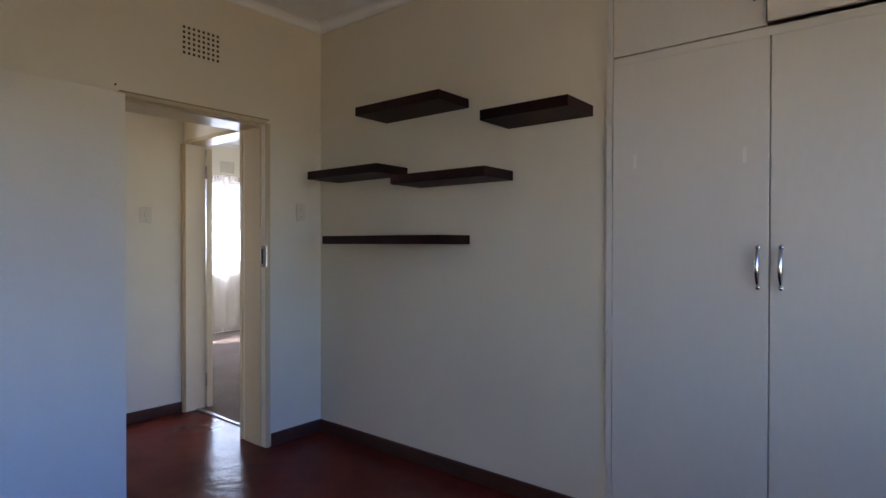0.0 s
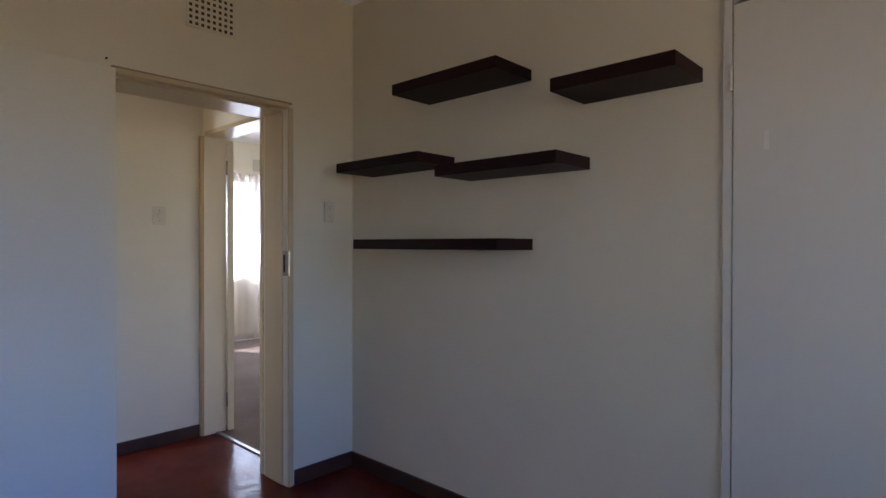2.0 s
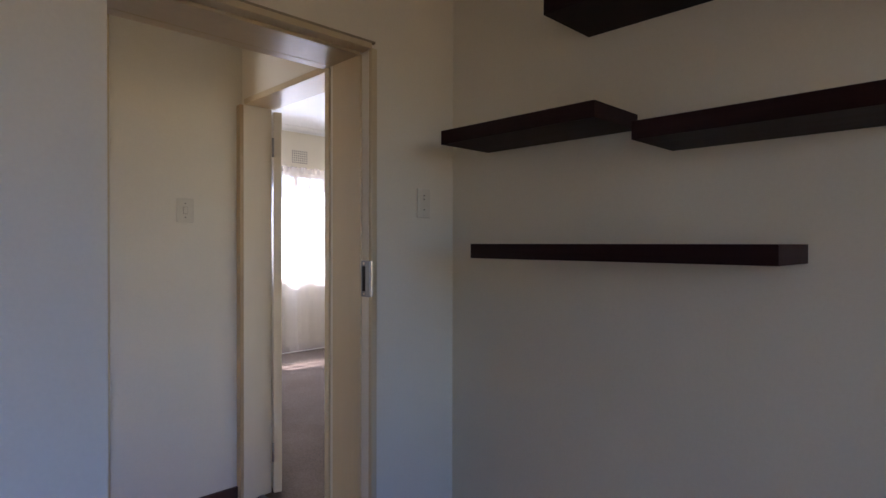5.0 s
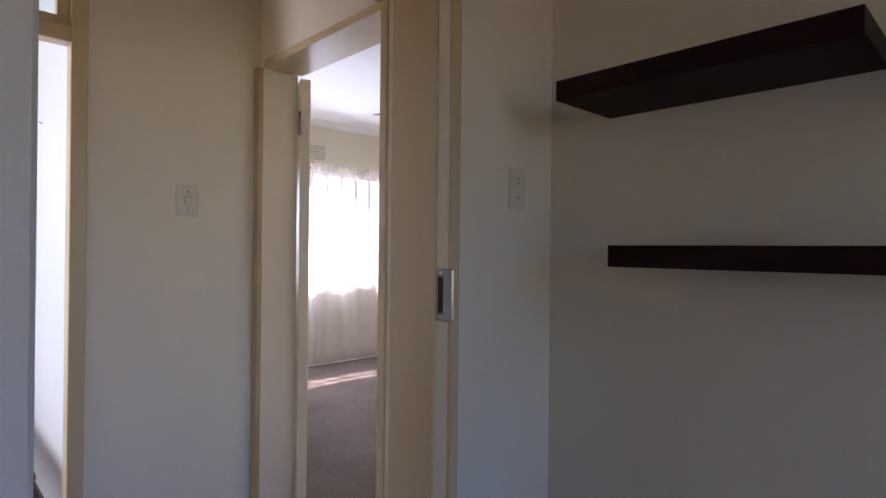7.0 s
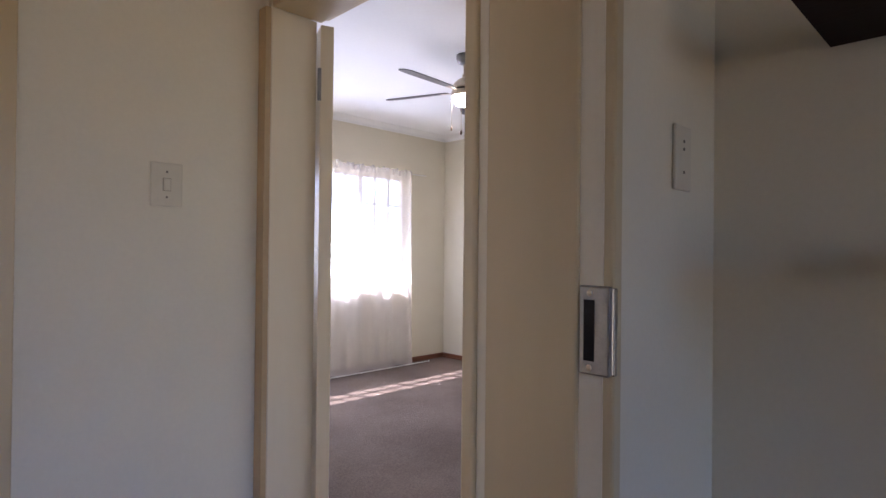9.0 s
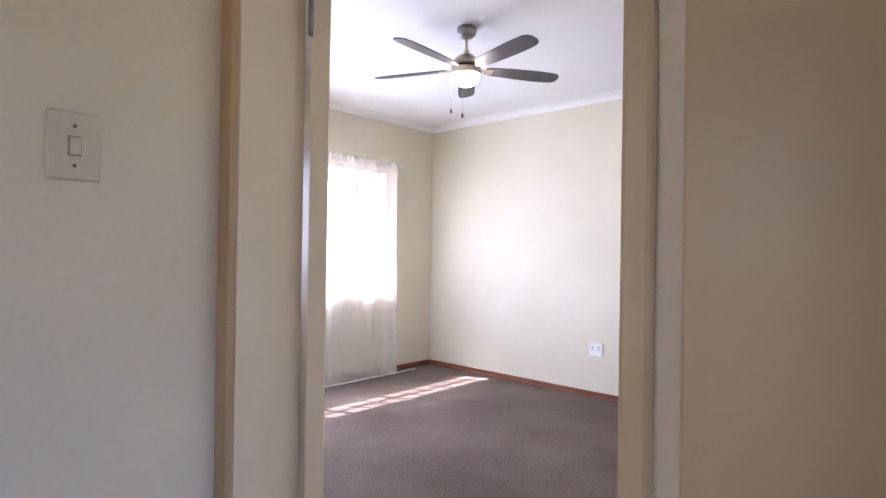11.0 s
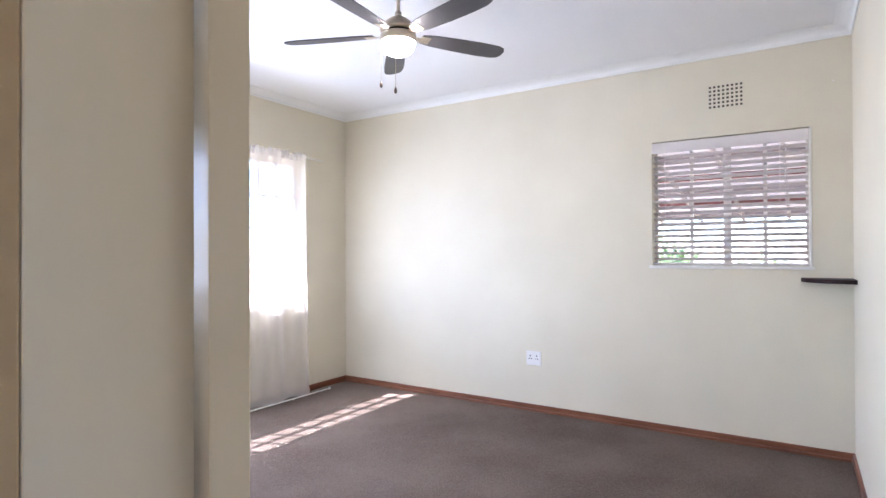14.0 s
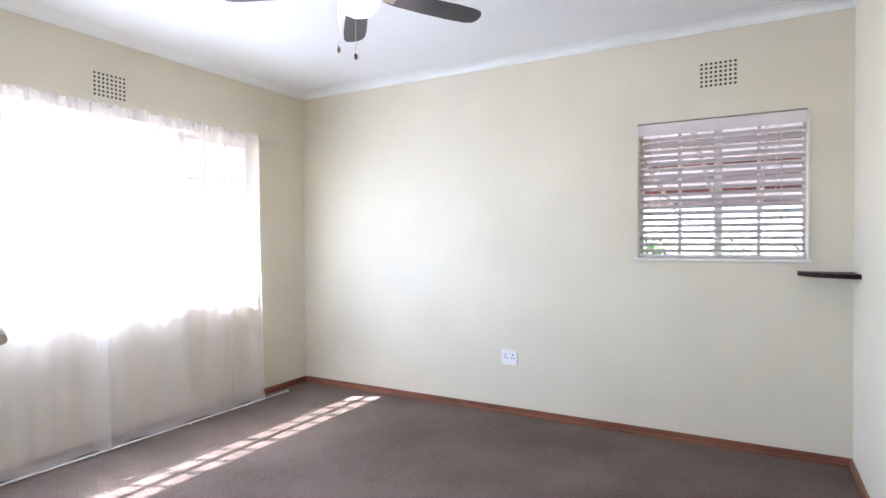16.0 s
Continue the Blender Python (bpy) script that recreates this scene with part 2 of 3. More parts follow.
def sweep_room(x0, y0, x1, y1, profile):
    """A moulding round a rectangular room; profile: (distance from the wall, height)."""
    bm = bmesh.new()
    rings = [[bm.verts.new(c) for c in ((x0 + d, y0 + d, z), (x1 - d, y0 + d, z), (x1 - d, y1 - d, z), (x0 + d, y1 - d, z))] for d, z in profile]
    for a, b in zip(rings, rings[1:]):
        for i in range(4):
            bm.faces.new((a[i], a[(i + 1) % 4], b[(i + 1) % 4], b[i]))
    bmesh.ops.recalc_face_normals(bm, faces=bm.faces)
    return bm


# ---- the plan ----
TOP = 2.80          # ceiling height
R1 = (-3.70, -4.00, 0.0, 0.0)            # first room
R2 = (-0.245, 0.30, 3.835, 4.655)         # second room
WT = 0.28                                # wall between the first room and the passage
HALL_Y0, HALL_Y1 = 0.28, 1.175
D1 = (-1.288, -0.440, 2.045)             # first doorway
D2 = (0.288, 1.128, 2.06)                # second doorway, in the wall x = -0.38 .. -0.245
D3 = (-1.86, -1.045, 2.00)               # third doorway, in the wall y = 1.175 .. 1.31
W1A = (-2.40, -0.40, 0.75, 2.20)         # unseen window behind, sized to suit the light, in y = -4.00
W1B = (-3.60, -2.90, 0.90, 2.10)         # unseen side window, added for the light, in x = -3.70
W2 = (0.72, 3.27, 0.93, 2.235)            # curtained window, in y = 4.655 .. 4.90
W3 = (0.535, 1.535, 1.25, 2.18)          # blind window, in x = 3.835 .. 4.08

# floors
structure("floor_1", boxes(((-3.95, -4.25, -0.12), (0.7, 0.0, 0.0))), RED_FLOOR, "red polished floor, dark and glossy", "floor")
structure("floor_2", boxes(((-3.2, 0.0, -0.12), (-0.30, 1.31, 0.0)), ((-3.2, 1.31, -0.12), (-0.38, 4.2, 0.0))), RED_FLOOR, "red polished passage floor", "floor")
structure("floor_3", boxes(((-0.30, 0.02, -0.12), (4.08, 4.90, 0.004))), CARPET, "grey-brown short-pile carpet", "floor")

# walls of the first room
structure("wall_north_1", boxes(((-3.95, 0, 0), (D1[0], WT, TOP)), ((D1[1], 0, 0), (0.0, WT, TOP)), ((D1[0], 0, D1[2] + 0.03), (D1[1], WT, TOP))), WALL, "cream painted plaster wall")
structure("wall_east_1", boxes(((0.0, -2.067, 0), (0.15, WT, TOP)), ((0.0, -4.0, 0), (0.15, -3.375, TOP)), ((0.0, -3.375, 2.735), (0.15, -2.067, TOP))), WALL, "cream painted plaster wall")
structure("wall_south_1", boxes(((-3.95, -4.25, 0), (W1A[0], -4.0, TOP)), ((W1A[1], -4.25, 0), (0.7, -4.0, TOP)), ((W1A[0], -4.25, 0), (W1A[1], -4.0, W1A[2])), ((W1A[0], -4.25, W1A[3]), (W1A[1], -4.0, TOP))), WALL, "cream painted plaster wall")
structure("wall_west_1", boxes(((-3.95, -4.0, 0), (-3.70, W1B[0], TOP)), ((-3.95, W1B[1], 0), (-3.70, 0, TOP)), ((-3.95, W1B[0], 0), (-3.70, W1B[1], W1B[2])), ((-3.95, W1B[0], W1B[3]), (-3.70, W1B[1], TOP))), WALL, "cream painted plaster wall")
structure("wall_closet_1", boxes(((0.62, -4.0, 0), (0.7, 0.0, TOP)), ((0.15, -2.05, 0), (0.62, -1.97, TOP)), ((0.15, -3.47, 0), (0.62, -3.39, TOP))), WALL, "plain wall behind the cupboards")
# passage and third room
structure("wall_passage_north", boxes(((-0.995, HALL_Y1, 0), (-0.38, 1.222, TOP)), ((-3.2, HALL_Y1, 0), (D3[0] - 0.05, 1.222, TOP)), ((D3[0] - 0.05, HALL_Y1, 2.46), (-0.995, 1.222, TOP))), WALL, "cream painted passage wall")
# unseen end wall; its opening is added to let warm light in
structure("wall_passage_west", boxes(((-3.2, WT, 2.1), (-3.05, HALL_Y1, TOP)), ((-3.2, WT, 0), (-3.05, 0.58, 2.1)), ((-3.2, 1.11, 0), (-3.05, HALL_Y1, 2.1))), WALL, "cream painted passage wall")
structure("wall_room_3", boxes(((-0.93, 1.222, 0), (-0.80, 3.2, TOP)), ((-3.2, 3.2, 0), (-0.38, 3.35, TOP)), ((-3.2, 1.222, 0), (-3.05, 1.45, TOP)), ((-3.2, 2.15, 0), (-3.05, 3.2, TOP)), ((-3.2, 1.45, 0), (-3.05, 2.15, 0.6)), ((-3.2, 1.45, 2.3), (-3.05, 2.15, TOP))), WHITE_WALL, "cool white painted wall of the small room")
# second room
structure("wall_west_2", boxes(((-0.38, D2[1] + 0.028, 0), (-0.245, 4.90, TOP)), ((-0.38, WT, D2[2] + 0.028), (-0.245, D2[1] + 0.028, TOP))), WALL, "cream painted plaster wall")
structure("wall_south_2", boxes(((-0.245, WT, 0), (3.835, 0.30, TOP)), ((0.15, 0.02, 0), (4.08, WT, TOP))), WALL, "cream painted plaster wall")
structure("wall_north_2", boxes(((-0.245, 4.655, 0), (W2[0], 4.90, TOP)), ((W2[1], 4.655, 0), (3.835, 4.90, TOP)), ((W2[0], 4.655, 0), (W2[1], 4.90, W2[2])), ((W2[0], 4.655, W2[3]), (W2[1], 4.90, TOP))), WALL, "cream painted plaster wall with a wide window")
structure("wall_east_2", boxes(((3.835, 0.30, 0), (4.08, W3[0], TOP)), ((3.835, W3[1], 0), (4.08, 4.90, TOP)), ((3.835, W3[0], 0), (4.08, W3[1], W3[2])), ((3.835, W3[0], W3[3]), (4.08, W3[1], TOP))), WALL, "cream painted plaster wall with a small window")
# ceilings
structure("ceiling_1", boxes(((-3.95, -4.25, TOP), (0.7, 0.0, TOP + 0.1))), CEILING, "white ceiling", "ceiling")
structure("ceiling_2", boxes(((-3.2, 0.0, TOP), (-0.38, 3.35, TOP + 0.1))), CEILING, "white passage ceiling", "ceiling")
structure("ceiling_3", boxes(((-0.38, 0.0, TOP), (4.08, 4.90, TOP + 0.1))), CEILING, "white ceiling board", "ceiling")
# coved cornices
COVE = [(0.0, 2.742), (0.006, 2.742), (0.010, 2.750)] + [(0.010 + 0.05 * (1 - math.cos(a)), 2.750 + 0.046 * math.sin(a)) for a in [math.pi / 2 * k / 6 for k in range(1, 7)]] + [(0.064, 2.7965), (0.064, TOP)]
structure("cornice_1", sweep_room(*R1, COVE), CORNICE, "white coved plaster cornice", "cornice")
COVE_2 = [(0.0, 2.744), (0.008, 2.744), (0.012, 2.752)] + [(0.012 + 0.085 * (1 - math.cos(a)), 2.752 + 0.044 * math.sin(a)) for a in [math.pi / 2 * k / 6 for k in range(1, 7)]] + [(0.101, 2.7965), (0.101, TOP)]
structure("cornice_2", sweep_room(*R2, COVE_2), CORNICE, "white coved plaster cornice", "cornice")


# skirtings
def skirting(name, rows, material, label):
    structure(name, boxes(*rows, bevel=0.004), material, label, "skirting")


skirting("baseboard_1", [((-0.40, -0.016, 0), (-0.016, 0.0, 0.082)), ((-0.016, -2.06, 0), (0.0, 0.0, 0.082)), ((-3.7, -0.016, 0), (-1.32, 0.0, 0.082))], DARK_SKIRT, "dark brown painted skirting")
skirting("baseboard_2", [((-0.99, 1.159, 0), (-0.386, 1.175, 0.078)), ((-3.05, 1.159, 0), (-1.92, 1.175, 0.078))], DARK_SKIRT, "dark brown painted passage skirting")
skirting("baseboard_3", [((3.819, 0.30, 0), (3.835, 4.655, 0.058)), ((-0.245, 4.639, 0), (3.819, 4.655, 0.058)), ((-0.245, 0.30, 0), (3.819, 0.316, 0.058))], SKIRT, "red-brown varnished wooden skirting")
skirting("quadrant", [((3.805, 0.316, 0), (3.819, 4.639, 0.022))], SKIRT, "red-brown quadrant bead at the carpet edge")
skirting("baseboard_4", [((-0.946, 1.33, 0), (-0.93, 3.2, 0.08)), ((-3.05, 3.184, 0), (-0.946, 3.2, 0.08))], DARK_SKIRT, "dark brown painted skirting")
structure("threshold", boxes(((-0.315, D2[0], 0), (-0.285, D2[1], 0.009)), bevel=0.003), STEEL, "dull metal carpet edge strip in the doorway", "threshold")


# ---- doors ----
def frame_one():
    fr = tagged(thing("door_1", (0, 0, 0), "cream gloss door frame without a leaf", "door frame"), kind="structure")
    x0, x1, z1 = D1
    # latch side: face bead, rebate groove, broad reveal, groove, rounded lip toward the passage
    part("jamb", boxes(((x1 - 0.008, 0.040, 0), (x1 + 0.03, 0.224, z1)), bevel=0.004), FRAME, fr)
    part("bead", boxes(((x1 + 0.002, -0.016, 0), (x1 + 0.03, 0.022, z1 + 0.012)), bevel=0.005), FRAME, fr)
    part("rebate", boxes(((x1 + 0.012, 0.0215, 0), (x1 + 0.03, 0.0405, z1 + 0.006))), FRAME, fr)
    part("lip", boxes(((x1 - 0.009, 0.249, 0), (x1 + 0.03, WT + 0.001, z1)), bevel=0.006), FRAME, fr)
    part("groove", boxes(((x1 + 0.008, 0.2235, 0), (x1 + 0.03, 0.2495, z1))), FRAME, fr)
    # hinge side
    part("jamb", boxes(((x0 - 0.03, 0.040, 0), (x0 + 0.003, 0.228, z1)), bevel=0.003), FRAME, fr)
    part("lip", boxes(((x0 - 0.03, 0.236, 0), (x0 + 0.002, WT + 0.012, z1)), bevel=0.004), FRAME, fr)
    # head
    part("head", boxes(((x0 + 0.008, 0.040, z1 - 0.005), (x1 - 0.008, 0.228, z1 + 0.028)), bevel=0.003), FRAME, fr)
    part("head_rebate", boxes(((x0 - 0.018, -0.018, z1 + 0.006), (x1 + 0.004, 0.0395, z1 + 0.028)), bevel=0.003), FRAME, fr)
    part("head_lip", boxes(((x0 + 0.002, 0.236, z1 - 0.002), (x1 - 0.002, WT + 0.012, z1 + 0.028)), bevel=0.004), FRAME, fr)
    # strip coloured as the shadow line over the head
    part("shadow_gap", boxes(((x0 - 0.004, -0.016, z1 + 0.0285), (x1 + 0.02, -0.0005, z1 + 0.036))), GAP_SHADE, fr, "brown strip drawn as the shadow above the frame head")
    # strike plate with keep
    plate = part("strike_plate", boxes(((x1 - 0.005, -0.013, 1.147), (x1 + 0.0065, 0.0385, 1.281)), bevel=0.003), STEEL, fr, "worn steel strike plate with a dark slot")
    # solid dark block standing for the shaded slot
    part("slot", boxes(((x1 - 0.0062, 0.011, 1.168), (x1 + 0.003, 0.029, 1.260))), DARK, plate)
    part("lip_edge", boxes(((x1 - 0.001, -0.0200, 1.149), (x1 + 0.009, -0.0132, 1.279)), bevel=0.0025), CHROME, plate)
    for z in (1.158, 1.270):
        bm = lathe([(0, 0.002), (0.004, 0.0015), (0.0048, 0)], 12)
        bmesh.ops.transform(bm, matrix=pose(x1 - 0.005, 0.020, z, 0, -90, 0), verts=bm.verts)
        part("screw", bm, NICKEL, plate)


def frame_two():
    fr = tagged(thing("door_2", (0, 0, 0), "cream gloss door frame with its leaf swung open", "door frame"), kind="structure")
    y0, y1, z1 = D2
    part("jamb", boxes(((-0.3925, y1, 0), (-0.238, y1 + 0.03, z1)), bevel=0.002), LEAF, fr)
    part("bead", boxes(((-0.412, y1 + 0.0005, 0), (-0.3925, HALL_Y1 - 0.0005, z1)), bevel=0.003), OCHRE, fr, "ochre bead along the wall corner")
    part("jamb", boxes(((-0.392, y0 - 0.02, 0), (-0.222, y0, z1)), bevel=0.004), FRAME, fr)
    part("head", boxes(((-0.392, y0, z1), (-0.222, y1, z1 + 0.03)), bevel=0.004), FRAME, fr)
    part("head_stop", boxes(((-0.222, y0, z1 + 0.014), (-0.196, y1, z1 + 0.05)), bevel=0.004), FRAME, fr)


LEAF_W, LEAF_H, LEAF_T = 0.83, 2.03, 0.042


def leaf():
    ob = thing("door_leaf", (-0.2425, 1.0975, 0.012), "cream gloss painted flush door leaf standing open", "door", "door leaves", turn=68.5)
    # local x runs from the hinges to the latch, the leaf's thickness lies toward -y
    part("panel", boxes(((0, -LEAF_T, 0), (LEAF_W, 0, LEAF_H)), bevel=0.002), LEAF, ob)
    for s in (-1, 1):
        y0, y1 = (-LEAF_T - 0.006, -LEAF_T) if s < 0 else (0, 0.006)
        plate = part("handle_plate", boxes(((LEAF_W - 0.085, y0, 1.13), (LEAF_W - 0.045, y1, 1.33)), bevel=0.002), STEEL, ob, "brushed steel handle plate")
        y = y0 if s < 0 else y1
        pts = [(LEAF_W - 0.065, y, 1.250), (LEAF_W - 0.065, y + s * 0.030, 1.250), (LEAF_W - 0.075, y + s * 0.044, 1.250), (LEAF_W - 0.10, y + s * 0.050, 1.249), (LEAF_W - 0.165, y + s * 0.052, 1.243)]
        part("lever", tube(pts, 0.0075), CHROME, plate, "polished lever handle")
    for z in (0.22, 1.84):
        h = part("hinge", boxes(((-0.0025, -0.010, z - 0.05), (0, 0.004, z + 0.05))), LEAF, ob, "painted-over butt hinge")
        part("knuckle", tube([(-0.006, 0.004, z - 0.05), (-0.006, 0.004, z + 0.05)], 0.006), STEEL, h)


def leaf_folded():
    ob = thing("door_leaf", (-1.312, -0.084, 0.012), "cream gloss painted door leaf folded back against the wall", "door", "door leaves", turn=182.5)
    part("panel", boxes(((0, 0, 0), (0.80, LEAF_T, 2.028)), bevel=0.002), WALL, ob)
    for z in (0.22, 1.84):
        h = part("hinge", boxes(((-0.0025, -0.004, z - 0.05), (0, 0.012, z + 0.05))), LEAF, ob, "painted-over butt hinge")
        part("knuckle", tube([(-0.006, -0.006, z - 0.05), (-0.006, -0.006, z + 0.05)], 0.006), LEAF, h)


def frame_three():
    fr = tagged(thing("door_3", (0, 0, 0), "cream door frame with a glazed fanlight above", "door frame"), kind="structure")
    x0, x1, z1 = D3
    a, b = HALL_Y1 - 0.012, 1.230
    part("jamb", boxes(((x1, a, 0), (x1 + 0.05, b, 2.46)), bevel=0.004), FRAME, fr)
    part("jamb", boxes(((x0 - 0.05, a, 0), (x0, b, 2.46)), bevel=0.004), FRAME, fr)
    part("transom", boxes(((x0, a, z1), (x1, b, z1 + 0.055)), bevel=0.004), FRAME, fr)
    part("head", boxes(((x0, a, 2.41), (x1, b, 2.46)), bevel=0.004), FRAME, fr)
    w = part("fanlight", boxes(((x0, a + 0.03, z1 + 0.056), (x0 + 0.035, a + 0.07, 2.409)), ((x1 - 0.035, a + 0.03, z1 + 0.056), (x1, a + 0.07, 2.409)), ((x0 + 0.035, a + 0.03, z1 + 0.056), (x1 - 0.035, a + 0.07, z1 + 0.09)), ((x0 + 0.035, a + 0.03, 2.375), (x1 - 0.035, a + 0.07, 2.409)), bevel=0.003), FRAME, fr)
    g = part("pane", boxes(((x0 + 0.035, a + 0.048, z1 + 0.09), (x1 - 0.035, a + 0.052, 2.375))), GLASS, w)
    g.visible_shadow = False


frame_one()
frame_two()
leaf()
leaf_folded()
frame_three()


# ---- windows ----
def window(name, along, lo, hi, z0, z1, plane, outward, columns, rows, label):
    """A steel window. along: 'x' or 'y', the wall's direction; plane: where its frame stands."""
    win = tagged(thing(name, (0, 0, 0), label, "window"), kind="structure")

    def b(u0, u1, d0, d1, h0, h1):
        d0, d1 = sorted((plane + outward * d0, plane + outward * d1))
        return ((u0, d0, h0), (u1, d1, h1)) if along == "x" else ((d0, u0, h0), (d1, u1, h1))

    f = 0.035 if columns > 4 else 0.018
    part("window_frame", boxes(b(lo, hi, 0, 0.04, z0, z0 + f), b(lo, hi, 0, 0.04, z1 - f, z1), b(lo, lo + f, 0, 0.04, z0 + f, z1 - f), b(hi - f, hi, 0, 0.04, z0 + f, z1 - f)), WINDOW_PAINT, win)
    us = [lo + f + (hi - lo - 2 * f) * i / columns for i in range(columns + 1)]
    hs = [z0 + f + (z1 - z0 - 2 * f) * i / rows for i in range(rows + 1)]
    for i, u in enumerate(us[1:-1], 1):
        w = 0.024 if (i % 3 == 0 if columns > 4 else 2 * i == columns) else 0.011
        part("mullion", boxes(b(u - w, u + w, 0.002, 0.038, z0 + f, z1 - f)), WINDOW_PAINT, win)
    for h in hs[1:-1]:
        part("glazing_bar", boxes(b(lo + f, hi - f, 0.006, 0.034, h - 0.009, h + 0.009)), WINDOW_PAINT, win)
    for i in range(columns):
        for k in range(rows):
            g = part("pane", boxes(b(us[i] + 0.004, us[i + 1] - 0.004, 0.018, 0.022, hs[k] + 0.004, hs[k + 1] - 0.004)), GLASS, win)
            g.visible_shadow = False
    return win


window("window_1", "x", W1A[0], W1A[1], W1A[2], W1A[3], -4.10, -1, 3, 2, "unseen white steel window placed to light the first room")
window("window_5", "y", W1B[0], W1B[1], W1B[2], W1B[3], -3.80, -1, 3, 2, "unseen white steel window placed to light the first room")
window("window_2", "x", W2[0], W2[1], W2[2], W2[3], 4.79, 1, 12, 4, "wide white steel window with small panes")
window("window_3", "y", W3[0], W3[1], W3[2], W3[3], 3.955, 1, 4, 3, "small white steel window behind a blind")
# out of view; placed so its light misses the first room's shelves
window("window_4", "y", 1.45, 2.15, 0.6, 2.3, -3.12, -1, 2, 2, "unseen white steel window placed to light the far room")
structure("window_trim", boxes(((3.820, W3[0] - 0.025, W3[2] - 0.022), (3.87, W3[1] + 0.02, W3[2] - 0.001)), ((3.829, W3[0] - 0.014, W3[2] - 0.001), (3.845, W3[0] - 0.001, W3[3])), bevel=0.003), WINDOW_PAINT, "thin white sill and edge of the small window", "trim")


def blind():
    y0, y1, z0, z1 = W3[0] + 0.005, W3[1] - 0.005, W3[2] + 0.004, W3[3] - 0.006
    ob = thing("venetian_blind", (3.872, 0, 0), "white slatted venetian blind, lowered with open slats", "blind")
    part("headrail", boxes(((-0.032, y0, z1 - 0.045), (0.028, y1, z1)), bevel=0.003), BLIND, ob)
    part("valance", boxes(((-0.042, y0 - 0.004, z1 - 0.082), (-0.034, y1 + 0.004, z1 - 0.004)), bevel=0.003), BLIND, ob)
    part("bottom_rail", boxes(((-0.026, y0, z0), (0.026, y1, z0 + 0.018)), bevel=0.005), BLIND, ob)
    me = None
    n = 19
    for i in range(n):
        z = z0 + 0.045 + (z1 - 0.105 - z0 - 0.045) * i / (n - 1)
        if me is None:
            bm = bmesh.new()
            prof = [(-0.024, 0.0), (-0.012, 0.0022), (0, 0.003), (0.012, 0.0022), (0.024, 0.0)]
            rows = [[bm.verts.new((x, y, h + dz)) for x, h in prof] for y in (y0, y1) for dz in (0.0, -0.0026)]
            for a, c in ((rows[0], rows[2]), (rows[3], rows[1])):
                for k in range(4):
                    bm.faces.new((a[k], a[k + 1], c[k + 1], c[k]))
            for k, r in ((0, 1), (4, -1)):
                q = (rows[0][k], rows[2][k], rows[3][k], rows[1][k])
                bm.faces.new(q[::r])
            bmesh.ops.recalc_face_normals(bm, faces=bm.faces)
            me = mesh_of("slat", bm, BLIND)
        s = new("slat", me)
        s.parent = ob
        s.matrix_basis = pose(0, 0, z, 0, 24, 0)
    for y in (y0 + 0.13, (y0 + y1) / 2, y1 - 0.13):
        for x in (-0.026, 0.026):
            part("ladder_cord", boxes(((x - 0.0008, y - 0.0012, z0 + 0.01), (x + 0.0008, y + 0.0012, z1 - 0.04))), BLIND, ob)
    part("pull_cord", tube([(-0.045, y1 - 0.09, z1 - 0.08), (-0.046, y1 - 0.092, z1 - 0.5), (-0.046, y1 - 0.094, z1 - 0.66)], 0.0016, 6), BLIND, ob)
    part("pull_cord", tube([(-0.045, y0 + 0.16, z1 - 0.08), (-0.046, y0 + 0.162, z1 - 0.4), (-0.046, y0 + 0.164, z1 - 0.52)], 0.0016, 6), BLIND, ob)


blind()


